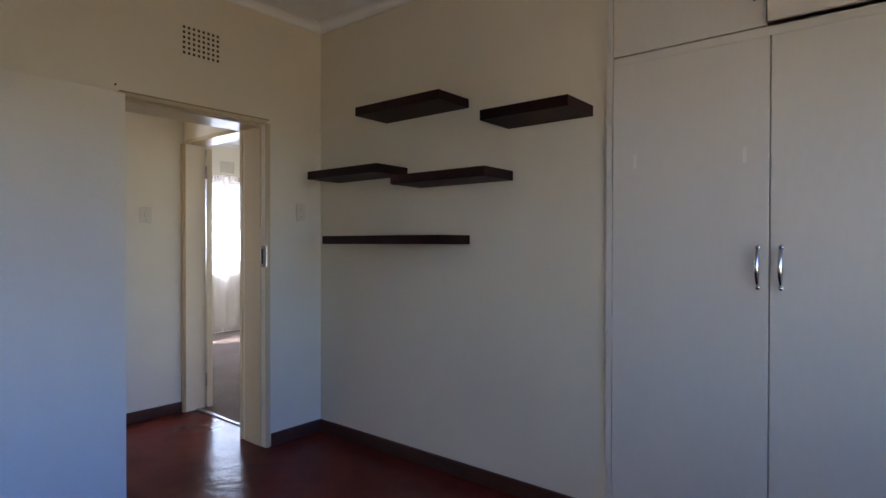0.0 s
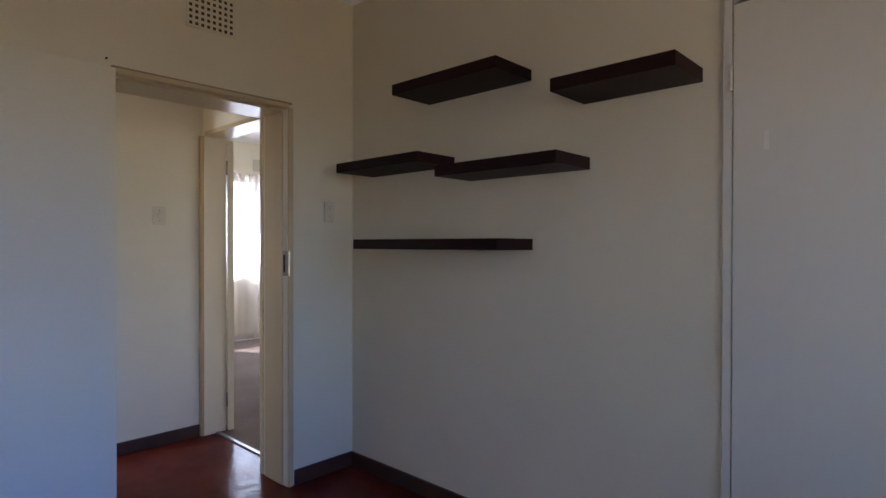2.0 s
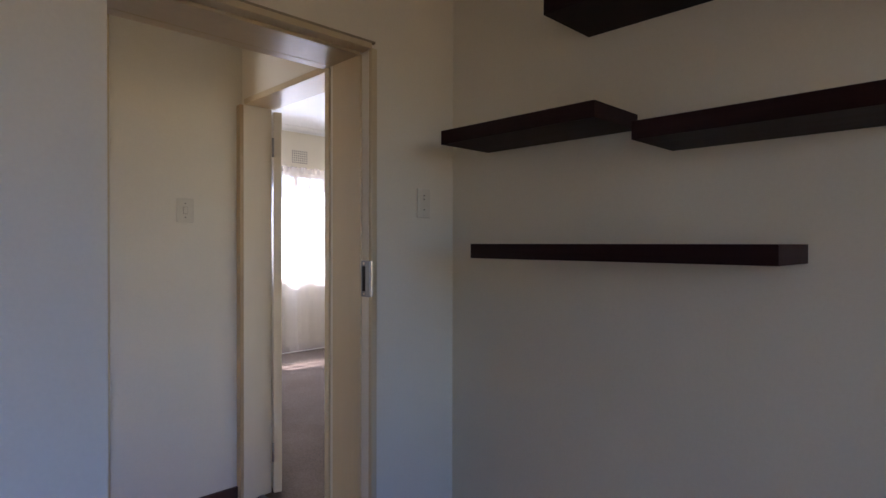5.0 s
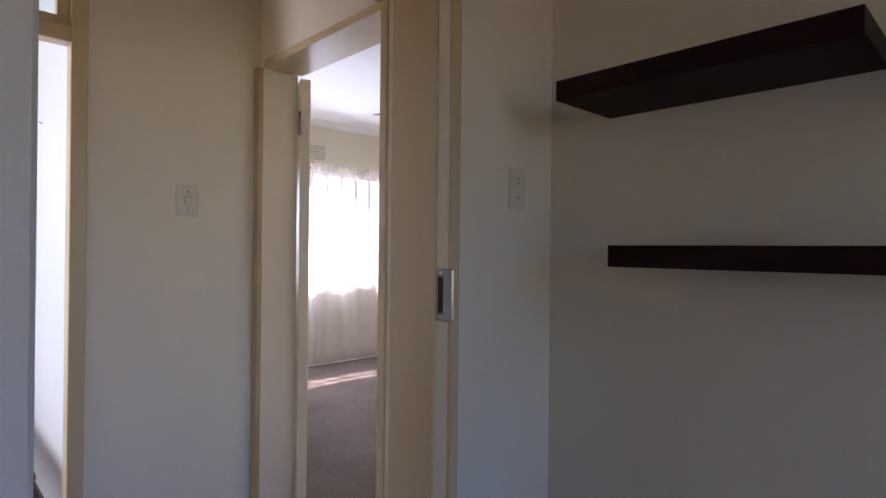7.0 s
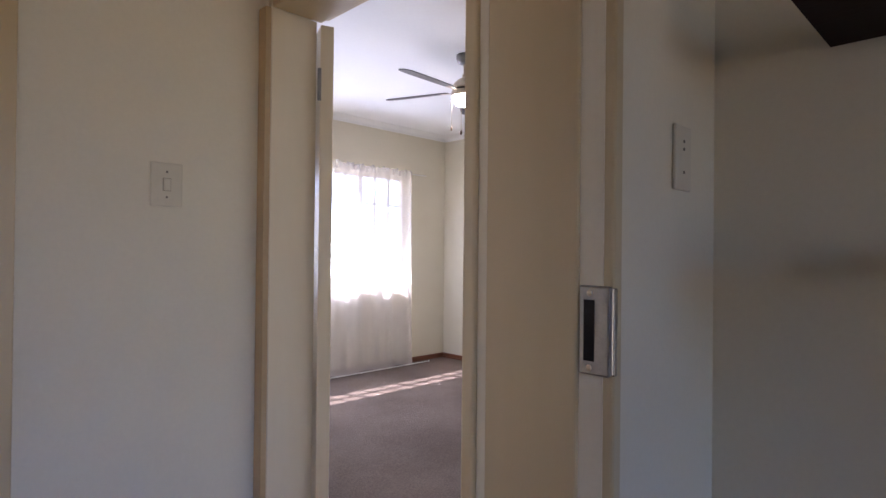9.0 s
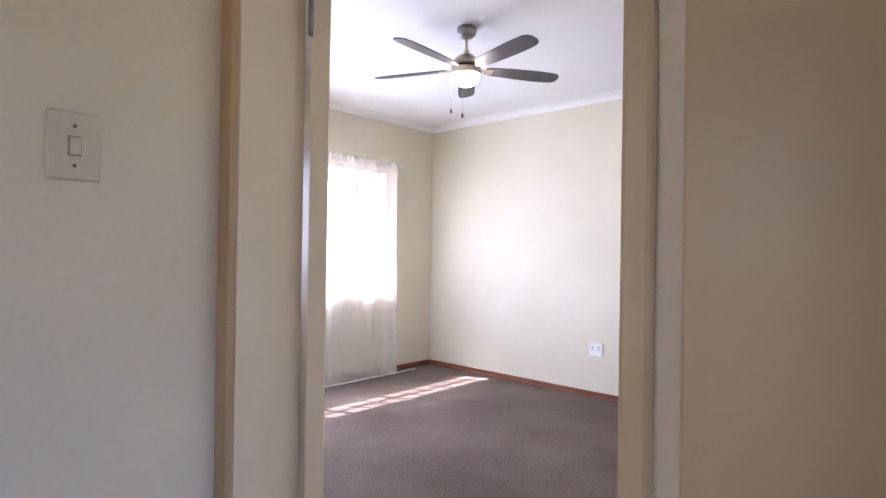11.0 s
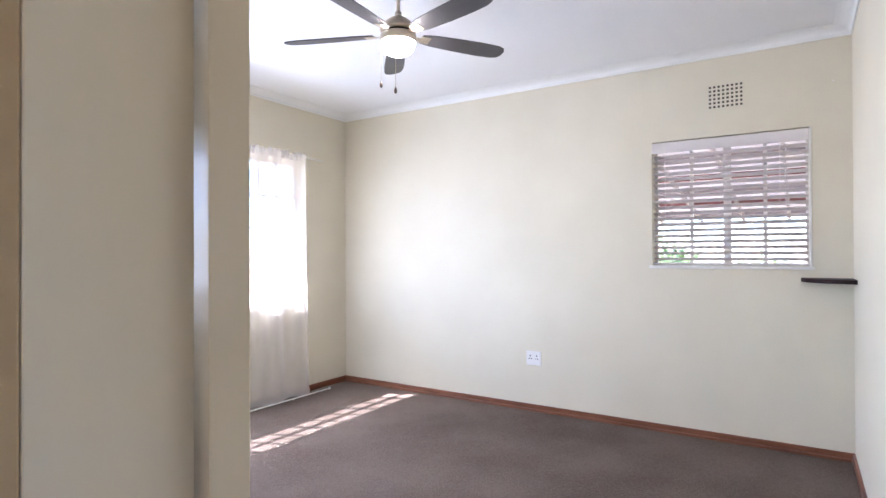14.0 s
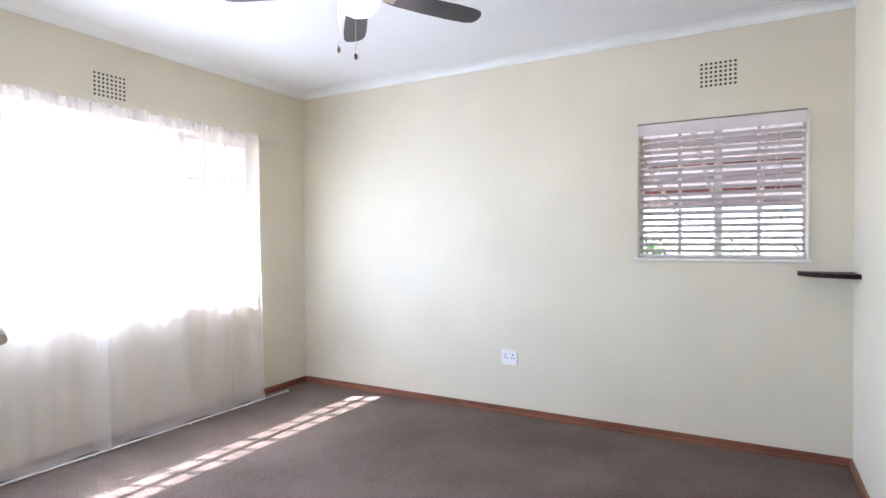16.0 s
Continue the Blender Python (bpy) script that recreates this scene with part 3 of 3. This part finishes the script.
# ---- curtains ----
def curtain(x0, x1, seed, label, free=0.0):
    ob = thing("sheer_curtain", (0, 4.585, 0), label, "curtain", "sheer curtains")
    rnd = random.Random(seed)
    n, rows = int((x1 - x0) / 0.014), 40
    ph = [rnd.uniform(0, 6.28) for _ in range(4)]
    bm = bmesh.new()
    grid = []
    for j in range(rows + 1):
        v = j / rows
        z = 0.016 + (2.285 - 0.016) * v
        line = []
        for i in range(n + 1):
            u = i / n
            x = x0 + (x1 - x0) * u
            big = math.sin(x * 15 + ph[0] + 0.9 * math.sin(x * 4 + ph[1])) * (0.030 - 0.012 * v)
            small = math.sin(x * 43 + ph[2] + 0.5 * math.sin(x * 9)) * (0.006 + 0.006 * max(0, (v - 0.85) / 0.15))
            drift = 0.012 * math.sin(x * 6 + 3 * v + ph[3]) * (1 - v)
            hem = 0.004 * math.sin(x * 5 + ph[1]) * (1 - v) ** 3
            edge = max(0.0, 1 - (x1 - x) / 0.2) * free
            flare = 0.022 * (1 - v) ** 2 + 0.07 * edge ** 1.5 * (1 - v) ** 1.3
            top = 0.007 * math.sin(x * 60 + ph[2]) + 0.006 * math.sin(x * 23 + ph[3]) if j == rows else 0.0
            line.append(bm.verts.new((x + 0.4 * drift, big + small + drift - flare, z + hem + top)))
        grid.append(line)
    for a, b in zip(grid, grid[1:]):
        for i in range(n):
            bm.faces.new((a[i], a[i + 1], b[i + 1], b[i])).smooth = True
    part("cloth", bm, SHEER, ob)
    bm = bmesh.new()
    wave = [x0 + (x1 - x0) * i / n for i in range(n + 1)]
    low = [bm.verts.new((x, -0.043 + math.sin(x * 15 + ph[0] + 0.9 * math.sin(x * 4 + ph[1])) * 0.030, 0.014)) for x in wave]
    high = [bm.verts.new((v.co.x, v.co.y + 0.004, 0.072)) for v in low]
    for i in range(n):
        bm.faces.new((low[i], low[i + 1], high[i + 1], high[i])).smooth = True
    part("hem", bm, SHEER, ob, "double-thick stitched hem")
    # gathered ruffle standing above and below the wire
    bm = bmesh.new()
    m = int((x1 - x0) / 0.006)
    lines = []
    for z, deep in ((2.220, 0.012), (2.246, 0.017), (2.262, 0.010), (2.276, 0.018), (2.294, 0.024)):
        line = []
        for i in range(m + 1):
            x = x0 + (x1 - x0) * i / m
            fold = math.sin(x * 78 + 2.4 * math.sin(x * 7 + ph[0]) + ph[2]) + 0.6 * math.sin(x * 131 + ph[3])
            lift = 0.009 * math.sin(x * 39 + ph[1]) + 0.006 * math.sin(x * 91 + ph[0]) if z > 2.28 else 0.0
            line.append(bm.verts.new((x + 0.004 * math.sin(x * 60 + z * 90), -0.012 + deep * 0.6 * fold, z + lift)))
        lines.append(line)
    for a, b in zip(lines, lines[1:]):
        for i in range(m):
            bm.faces.new((a[i], a[i + 1], b[i + 1], b[i])).smooth = True
    part("heading", bm, SHEER, ob, "gathered ruffled heading")
    return ob


curtain(0.55, 1.85, 3, "white sheer voile curtain with a gathered heading", 1.0)
curtain(1.80, 3.19, 8, "white sheer voile curtain, its side edge hanging free")
rod = thing("curtain_rod", (0, 4.60, 2.268), "thin white curtain wire on small hooks", "curtain rod")
part("rod", tube([(0.45, 0, 0), (3.455, 0, 0)], 0.006), WHITE, rod)
for x in (0.5, 1.9, 3.44):
    part("hook", tube([(x, 0, 0), (x, 0.03, 0.006), (x, 0.056, 0.006)], 0.004, 8), WHITE, rod)
rail = thing("curtain_rail", (0, 4.518, 0.004), "slim white curtain rail lying on the carpet under the curtain", "curtain rail")
part("rail", boxes(((0.9, -0.006, 0.004), (3.45, 0.006, 0.015)), bevel=0.003), WHITE, rail)
for x in (1.1, 1.75, 2.45, 2.98):
    part("glider", boxes(((x - 0.006, -0.011, 0.0), (x + 0.006, 0.004, 0.009)), bevel=0.002), WHITE, rail)
part("end_stop", boxes(((3.445, -0.009, 0.0), (3.462, 0.009, 0.021)), bevel=0.003), WHITE, rail)


# ---- wall fittings ----
def air_brick(where, turn):
    """A ventilation grille of small square holes; faces local -y."""
    ob = thing("air_vent", where, "cream painted air brick with small square holes", "air vent", "air vents", turn=turn)
    nx, nz, px, hole = 8, 6, 0.0285, 0.0155
    w, h = nx * px, nz * 0.0285
    bm = bmesh.new()
    for i in range(nx + 1):
        a = -w / 2 + i * px
        add_box(bm, (a - (px - hole) / 2, -0.003, -h / 2 - 0.006), (a + (px - hole) / 2, -0.0005, h / 2 + 0.006))
    for k in range(nz + 1):
        z = -h / 2 + k * 0.0285
        for i in range(nx):
            a = -w / 2 + i * px + (px - hole) / 2
            add_box(bm, (a, -0.003, z - (px - hole) / 2), (a + hole, -0.0005, z + (px - hole) / 2))
    part("grille", bm, WALL, ob)
    # flat backing on the wall; its dark colour stands for shaded depth
    part("hollow", boxes(((-w / 2, -0.0012, -h / 2), (w / 2, -0.0003, h / 2))), HOLE_SHADE, ob, "dark backing sheet, coloured as the shade inside the holes")


air_brick((-0.855, 0, 2.437), 0)
air_brick((1.965, 4.655, 2.437), 0)
air_brick((3.835, 1.03, 2.462), -90)


def switch_plate(where, turn, label, holes, rocker, tall=0.116, wide=0.074):
    ob = thing("light_switch", where, label, "switch", turn=turn)
    part("plate", boxes(((-wide / 2, -0.008, -tall / 2), (wide / 2, -0.0005, tall / 2)), bevel=0.003), CREAM_PLASTIC, ob)
    if rocker:
        part("rocker", boxes(((-0.009, -0.013, -0.016), (0.009, -0.0075, 0.016)), bevel=0.002), CREAM_PLASTIC, ob)
        # brown sheet standing for the shade round the rocker
        part("surround", boxes(((-0.0105, -0.0086, -0.0175), (0.0105, -0.0078, 0.0175))), GAP_SHADE, ob)
    for z in holes:
        part("screw", boxes(((-0.0026, -0.0092, z - 0.0026), (0.0026, -0.0076, z + 0.0026))), SCREW, ob)


switch_plate((-0.67, HALL_Y1, 1.504), 0, "cream light switch with one rocker", (-0.034, 0.034), True, 0.118, 0.082)
switch_plate((-0.17, 0, 1.505), 0, "cream blank switch plate with dark screw holes", (0.030, 0.016, -0.026), False, 0.118, 0.07)
switch_plate((-0.93, 3.0, 0.586), -90, "white plastic socket plate on a cool white wall", (0.02,), False)


def socket():
    ob = thing("wall_socket", (3.835, 2.507, 0.449), "white double wall socket with three-pin holes", "socket", turn=-90)
    part("plate", boxes(((-0.066, -0.010, -0.060), (0.066, -0.0005, 0.060)), bevel=0.003), WHITE, ob)
    for x in (-0.030, 0.030):
        for dx, dz, w, h in ((0, 0.020, 0.0045, 0.006), (-0.010, -0.004, 0.005, 0.0035), (0.010, -0.004, 0.005, 0.0035)):
            # dark block painted as the shade in a pin hole
            part("pin_hole", boxes(((x + dx - w, -0.0108, dz - h), (x + dx + w, -0.0096, dz + h))), DARK, ob)
        part("toggle", boxes(((x - 0.007, -0.015, 0.036), (x + 0.007, -0.009, 0.052)), bevel=0.002), WHITE, ob)


socket()


def nail(where, turn, label, material):
    ob = thing("nail", where, label, "nail", turn=turn)
    part("shank", tube([(0, 0, 0), (0, -0.012, 0.002)], 0.0022, 8), material, ob)
    part("nail_head", tube([(0, -0.012, 0.002), (0, -0.014, 0.002)], 0.005, 8), material, ob)


nail((-1.312, 0, 2.104), 0, "small dark nail in the wall above a doorway", DARK)
for y, z in ((2.52, 1.964), (2.73, 1.933), (2.945, 1.895)):
    nail((-0.93, y, z), -90, "small dark nail in a cool white wall", DARK)
nail((3.835, 0.40, 2.46), -90, "small pale painted-over nail in the wall", WINDOW_PAINT)


# ---- floating shelves ----
SHELF_T = 0.0495


def shelf(y0, y1, z, label):
    ob = thing("floating_shelf", (0, 0, z), label, "shelf", "floating shelves")
    part("board", boxes(((-0.259, y0 + 0.003, 0.0006), (-0.0005, y1 - 0.003, SHELF_T - 0.0006))), SHELF, ob)
    part("front_edge", boxes(((-0.262, y0, 0), (-0.2592, y1, SHELF_T)), bevel=0.0009), SHELF, ob)
    part("end_cap", boxes(((-0.2592, y0, 0), (-0.0005, y0 + 0.0028, SHELF_T)), bevel=0.0009), SHELF, ob)
    part("end_cap", boxes(((-0.2592, y1 - 0.0028, 0), (-0.0005, y1, SHELF_T)), bevel=0.0009), SHELF, ob)


shelf(-1.275, -0.645, 2.041, "dark wenge floating shelf high on the cream wall")
shelf(-1.997, -1.533, 1.893, "short dark wenge floating shelf beside the cupboard")
shelf(-0.820, -0.198, 1.703, "dark wenge floating shelf near the room corner")
shelf(-1.560, -0.932, 1.624, "dark wenge floating shelf overlapping its neighbour")
shelf(-1.284, -0.345, 1.294, "long dark wenge floating shelf, the lowest of five")


def corner_shelf():
    ob = thing("corner_shelf", (3.835, 0.30, 1.150), "small dark quarter-round shelf in the room corner", "shelf")
    bm = bmesh.new()
    r = 0.285
    ring = [(-0.0005, 0.0005)] + [(-r * math.cos(a) - 0.0005, r * math.sin(a) + 0.0005) for a in [math.pi / 2 * k / 16 for k in range(17)]]
    f = bm.faces.new([bm.verts.new((x, y, 0)) for x, y in ring])
    up = bmesh.ops.extrude_face_region(bm, geom=[f])["geom"]
    bmesh.ops.translate(bm, vec=(0, 0, 0.026), verts=[g for g in up if isinstance(g, bmesh.types.BMVert)])
    bmesh.ops.recalc_face_normals(bm, faces=bm.faces)
    part("board", bm, SHELF, ob)


corner_shelf()


# ---- built-in cupboard ----
def cupboard():
    ob = thing("built_in_cupboard", (0, 0, 0), "grey-white painted built-in cupboard with tall doors and lockers above", "cupboard")
    ya, ym, yb = -2.099, -2.722, -3.345
    part("stile", boxes(((-0.016, ya + 0.0015, 0), (0.05, -2.0672, 2.735)), bevel=0.003), CUPBOARD, ob)
    part("stile", boxes(((-0.016, -3.3745, 0), (0.05, yb - 0.0015, 2.735)), bevel=0.003), CUPBOARD, ob)
    part("rail", boxes(((-0.012, yb - 0.001, 2.097), (0.05, ya + 0.001, 2.133)), bevel=0.002), CUPBOARD, ob)
    part("rail", boxes(((-0.012, yb - 0.001, 2.70), (0.05, ya + 0.001, 2.735)), bevel=0.002), CUPBOARD, ob)
    part("plinth", boxes(((0.0, yb - 0.001, 0), (0.05, ya + 0.001, 0.085)), bevel=0.002), CUPBOARD, ob)
    part("back", boxes(((0.60, yb, 0), (0.615, ya, 2.735))), CUPBOARD, ob)
    part("locker_floor", boxes(((0.05, yb, 2.10), (0.60, ya, 2.12))), CUPBOARD, ob)

    def door(name, y0, y1, z0, z1, hinge_y, handle_y):
        d = part(name, boxes(((-0.020, y0 + 0.002, z0), (0.0, y1 - 0.002, z1)), bevel=0.0025), CUPBOARD, ob)
        for z in (z0 + 0.16, z1 - 0.21) if z1 - z0 > 1 else (z0 + 0.07, z1 - 0.12):
            part("hinge", tube([(-0.023, hinge_y, z - 0.045), (-0.023, hinge_y, z + 0.045)], 0.006, 8), CUPBOARD, d, "painted-over hinge")
        if handle_y is not None:
            zc = (z0 + z1) / 2 + 0.115 if z1 - z0 > 1 else z0 + 0.16
            h = 0.078 if z1 - z0 > 1 else 0.05
            pts = [(-0.020 - 0.030 * math.sin(math.pi * k / 10) ** 0.6, handle_y, zc - h + 2 * h * k / 10) for k in range(11)]
            bar = part("handle", tube(pts, [0.0052 + 0.0052 * math.sin(math.pi * k / 10) for k in range(11)], 12, 0.75), CHROME, d, "chrome bow handle")
            for z in (zc - h, zc + h):
                bm = lathe([(0.010, 0), (0.010, 0.004), (0.007, 0.008), (0, 0.009)], 14)
                bmesh.ops.transform(bm, matrix=pose(-0.020, handle_y, z, 0, -90, 0), verts=bm.verts)
                part("rosette", bm, CHROME, bar)
        return d

    door("door", ym, ya, 0.088, 2.095, ya + 0.004, ym + 0.038)
    door("door", yb, ym, 0.088, 2.095, yb - 0.004, ym - 0.040)
    door("locker_door", ym + 0.014, ya, 2.137, 2.698, ya + 0.004, ym + 0.055)
    ajar = door("locker_door", yb, ym + 0.012, 2.145, 2.698, yb - 0.004, None)
    ajar.matrix_basis = Matrix.Translation((0, yb, 0)) @ pose(0, 0, 0, 0, 0, 2.2) @ Matrix.Translation((0, -yb, 0))
    for y, z in ((-2.202, 1.661), (-2.635, 1.648)):
        part("tape_mark", boxes(((-0.0212, y - 0.007, z - 0.032), (-0.0198, y + 0.007, z + 0.032))), WINDOW_PAINT, ob, "pale leftover adhesive strip")


cupboard()


# ---- ceiling fan ----
def ceiling_fan():
    ob = thing("ceiling_fan", (1.815, 2.415, TOP), "five-blade ceiling fan with nickel body and lit glass bowl", "ceiling fan")
    part("canopy", lathe([(0, 0), (0.060, 0), (0.065, -0.005), (0.065, -0.030), (0.057, -0.052), (0.040, -0.066), (0.018, -0.071), (0, -0.071)]), STEEL, ob)
    part("downrod", lathe([(0.010, -0.068), (0.010, -0.172)], 16), NICKEL, ob)
    part("collar", lathe([(0, -0.148), (0.019, -0.148), (0.019, -0.170), (0.013, -0.178), (0, -0.178)], 20), NICKEL, ob)
    part("motor_housing", lathe([(0, -0.171), (0.026, -0.172), (0.048, -0.184), (0.076, -0.208), (0.095, -0.236), (0.099, -0.248), (0.090, -0.256), (0, -0.256)]), NICKEL, ob)
    # dark band standing for the shade between motor and light kit
    part("gap_ring", lathe([(0.080, -0.255), (0.080, -0.271)], 28), DARK, ob)
    kit = part("light_kit", lathe([(0, -0.268), (0.090, -0.268), (0.098, -0.274), (0.098, -0.306), (0.092, -0.312), (0, -0.312)]), NICKEL, ob)
    part("glass_bowl", lathe([(0.091, -0.310), (0.090, -0.326), (0.082, -0.348), (0.066, -0.366), (0.044, -0.378), (0.020, -0.384), (0, -0.385)]), OPAL, kit, "glowing opal glass bowl")
    blade = None
    arm = None
    for k in range(5):
        a = 40 + 72 * k
        if blade is None:
            bm = bmesh.new()
            outline = [(0.135, 0.036), (0.20, 0.050), (0.35, 0.060), (0.50, 0.064), (0.60, 0.060), (0.640, 0.046), (0.655, 0.020)]
            ring = [(x, y) for x, y in outline] + [(x, -y) for x, y in reversed(outline)]
            f = bm.faces.new([bm.verts.new((x, y, 0)) for x, y in ring])
            up = bmesh.ops.extrude_face_region(bm, geom=[f])["geom"]
            bmesh.ops.translate(bm, vec=(0, 0, 0.006), verts=[g for g in up if isinstance(g, bmesh.types.BMVert)])
            bmesh.ops.recalc_face_normals(bm, faces=bm.faces)
            blade = mesh_of("blade", bm, BLADE)
            bm = boxes(((0.078, -0.014, -0.004), (0.150, 0.014, 0.0)), ((0.128, -0.030, -0.004), (0.185, 0.030, -0.0005)), bevel=0.0015)
            arm = mesh_of("blade_arm", bm, NICKEL)
        b = new("blade", blade)
        b.parent = ob
        b.matrix_basis = pose(0, 0, -0.274, 0, 0, a) @ pose(0, 0, 0, -12, 0, 0)
        c = new("blade_arm", arm)
        c.parent = b
    for x, y, low in ((-0.085, 0.050, 0.535), (-0.07, -0.035, 0.575)):
        ch = part("pull_chain", tube([(x, y, -0.305), (x, y, -low)], 0.0014, 6), NICKEL, ob)
        bm = lathe([(0, 0.0), (0.003, 0.0), (0.0075, -0.014), (0.008, -0.024), (0.005, -0.034), (0, -0.036)], 12)
        bmesh.ops.translate(bm, vec=(x, y, -low), verts=bm.verts)
        part("pull", bm, WOOD_PULL, ch, "small dark wooden pull")


ceiling_fan()

# low bench in the far room
bench = thing("low_bench", (-1.20, 2.42, 0), "low brown wooden bench with a pale top edge", "bench")
part("top", boxes(((-0.17, -0.70, 0.385), (0.15, 0.70, 0.415)), bevel=0.004), BENCH, bench)
part("edge", boxes(((-0.185, -0.70, 0.387), (-0.1705, 0.70, 0.413)), bevel=0.003), WHITE, bench)
for y in (-0.66, 0.62):
    part("leg", boxes(((-0.15, y, 0), (0.13, y + 0.04, 0.385)), bevel=0.003), BENCH, bench)

# ---- outside ----
def big_ground():
    bm = bmesh.new()
    bmesh.ops.create_grid(bm, x_segments=8, y_segments=8, size=400)
    bmesh.ops.translate(bm, vec=(0, 0, -0.3), verts=bm.verts)
    return bm


structure("ground", big_ground(), GROUND, "dry sunlit lawn round the house", "ground")
structure("pavement", boxes(((4.08, -3.0, -0.3), (9.5, 9.5, -0.22)), ((-3.0, 4.90, -0.3), (4.08, 9.5, -0.22))), PAVING, "pale paved patio", "pavement")
# out of view; its depth sets the edge of the carpet's sun patch
structure("roof_eave_north", boxes(((-0.6, 4.90, 2.45), (4.08, 5.645, 2.53))), OUTSIDE, "unseen eave above the wide window, sized to clip the sun patch", "eave")
# added out of view as a sunlit reflector for the passage
structure("porch", boxes(((-9.0, -1.5, -0.3), (-3.96, 3.4, -0.02)), ((-3.96, 0.30, -0.3), (-3.2, 3.4, -0.02))), WARM_BOUNCE, "unseen slab added to bounce warm light into the passage", "porch")
# added blocker: leaves only light from the slab below
structure("roof_sky_block", boxes(((-5.2, 0.02, 2.2), (-3.2, 1.3, 2.3))), OUTSIDE, "unseen slab added to keep skylight out of the passage", "roof")
# added out of view to hold direct sun off the side window
structure("roof_eave_west", boxes(((-4.60, -4.25, 2.45), (-3.95, 0.0, 2.53))), OUTSIDE, "unseen eave added to shade the side window", "eave")
structure("roof_slab", boxes(((-3.95, -4.25, TOP + 0.1), (4.08, 0.0, TOP + 0.25)), ((-3.2, 0.0, TOP + 0.1), (4.08, 4.90, TOP + 0.25))), OUTSIDE, "plain roof slab over the rooms", "roof")
structure("wall_outer", boxes(((0.7, -4.25, -0.3), (4.08, -4.0, TOP)), ((3.9, -4.0, -0.3), (4.08, 0.02, TOP))), OUTSIDE, "plain outer wall")


def patio_roof():
    ob = thing("patio_roof", (4.1, 0, 0), "pale pink sheet patio roof on red and grey beams", "patio roof")

    def under(x):
        return 2.78 - 0.142 * x

    bm = bmesh.new()
    n = 60
    rows = []
    for x in (0.0, 5.6):
        rows.append([bm.verts.new((x, -3.5 + 8.0 * i / n, under(x) + 0.018 * math.sin(i * 2.1))) for i in range(n + 1)])
    for i in range(n):
        bm.faces.new((rows[0][i], rows[1][i], rows[1][i + 1], rows[0][i + 1]))
    part("sheet", bm, SHEET, ob)
    for x, mat in ((0.7, PURLIN), (1.5, PURLIN), (2.2, PURLIN), (3.0, RED_BEAM), (3.8, PURLIN), (4.5, RED_BEAM), (5.4, PURLIN)):
        z = under(x) - 0.03
        part("purlin", boxes(((x - 0.03, -3.5, z - 0.07), (x + 0.03, 4.5, z))), mat, ob)
    for y in [-3.0 + 0.62 * k for k in range(12)]:
        bm = boxes(((0.02, y - 0.018, -0.16), (5.55, y + 0.018, -0.10)))
        for v in bm.verts:
            v.co.z += under(v.co.x)
        part("rafter", bm, PURLIN, ob)
    for y in (-3.3, 4.3):
        part("post", boxes(((5.34, y - 0.05, -0.22), (5.46, y + 0.05, 1.92)), bevel=0.008), RED_BEAM, ob)


patio_roof()


def shrub(where, size, seed):
    ob = thing("shrub", where, "leafy green garden shrub in the sun", "shrub", "garden shrubs")
    rnd = random.Random(seed)
    part("stem", tube([(0, 0, 0), (0.03, 0.02, size * 0.4), (0.0, 0.05, size * 0.7)], 0.03, 8), TRUNK, ob)
    bm = bmesh.new()
    for _ in range(900):
        d = Vector((rnd.gauss(0, 1), rnd.gauss(0, 1), rnd.gauss(0, 0.9)))
        d = d.normalized() * (rnd.random() ** 0.45) * size * (0.42 + 0.16 * math.sin(d.x * 7) * math.cos(d.y * 5))
        c = Vector((0, 0, size * 0.6)) + d
        u = Vector((rnd.gauss(0, 1), rnd.gauss(0, 1), rnd.gauss(0, 1))).normalized() * size * 0.055
        w = u.orthogonal().normalized() * size * 0.03
        bm.faces.new([bm.verts.new(p) for p in (c - u, c + w, c + u, c - w)])
    part("crown", bm, HEDGE, ob)


for k, (x, y, s) in enumerate(((11.5, -0.6, 1.7), (12.2, 1.2, 1.5), (11.8, 3.0, 1.8), (12.4, -2.4, 1.6))):
    shrub((x, y, -0.3), s, 20 + k)
structure("wall_garden", boxes(((14.0, -14, -0.3), (14.2, 14, 1.6))), OUTSIDE, "pale garden wall beyond the patio")
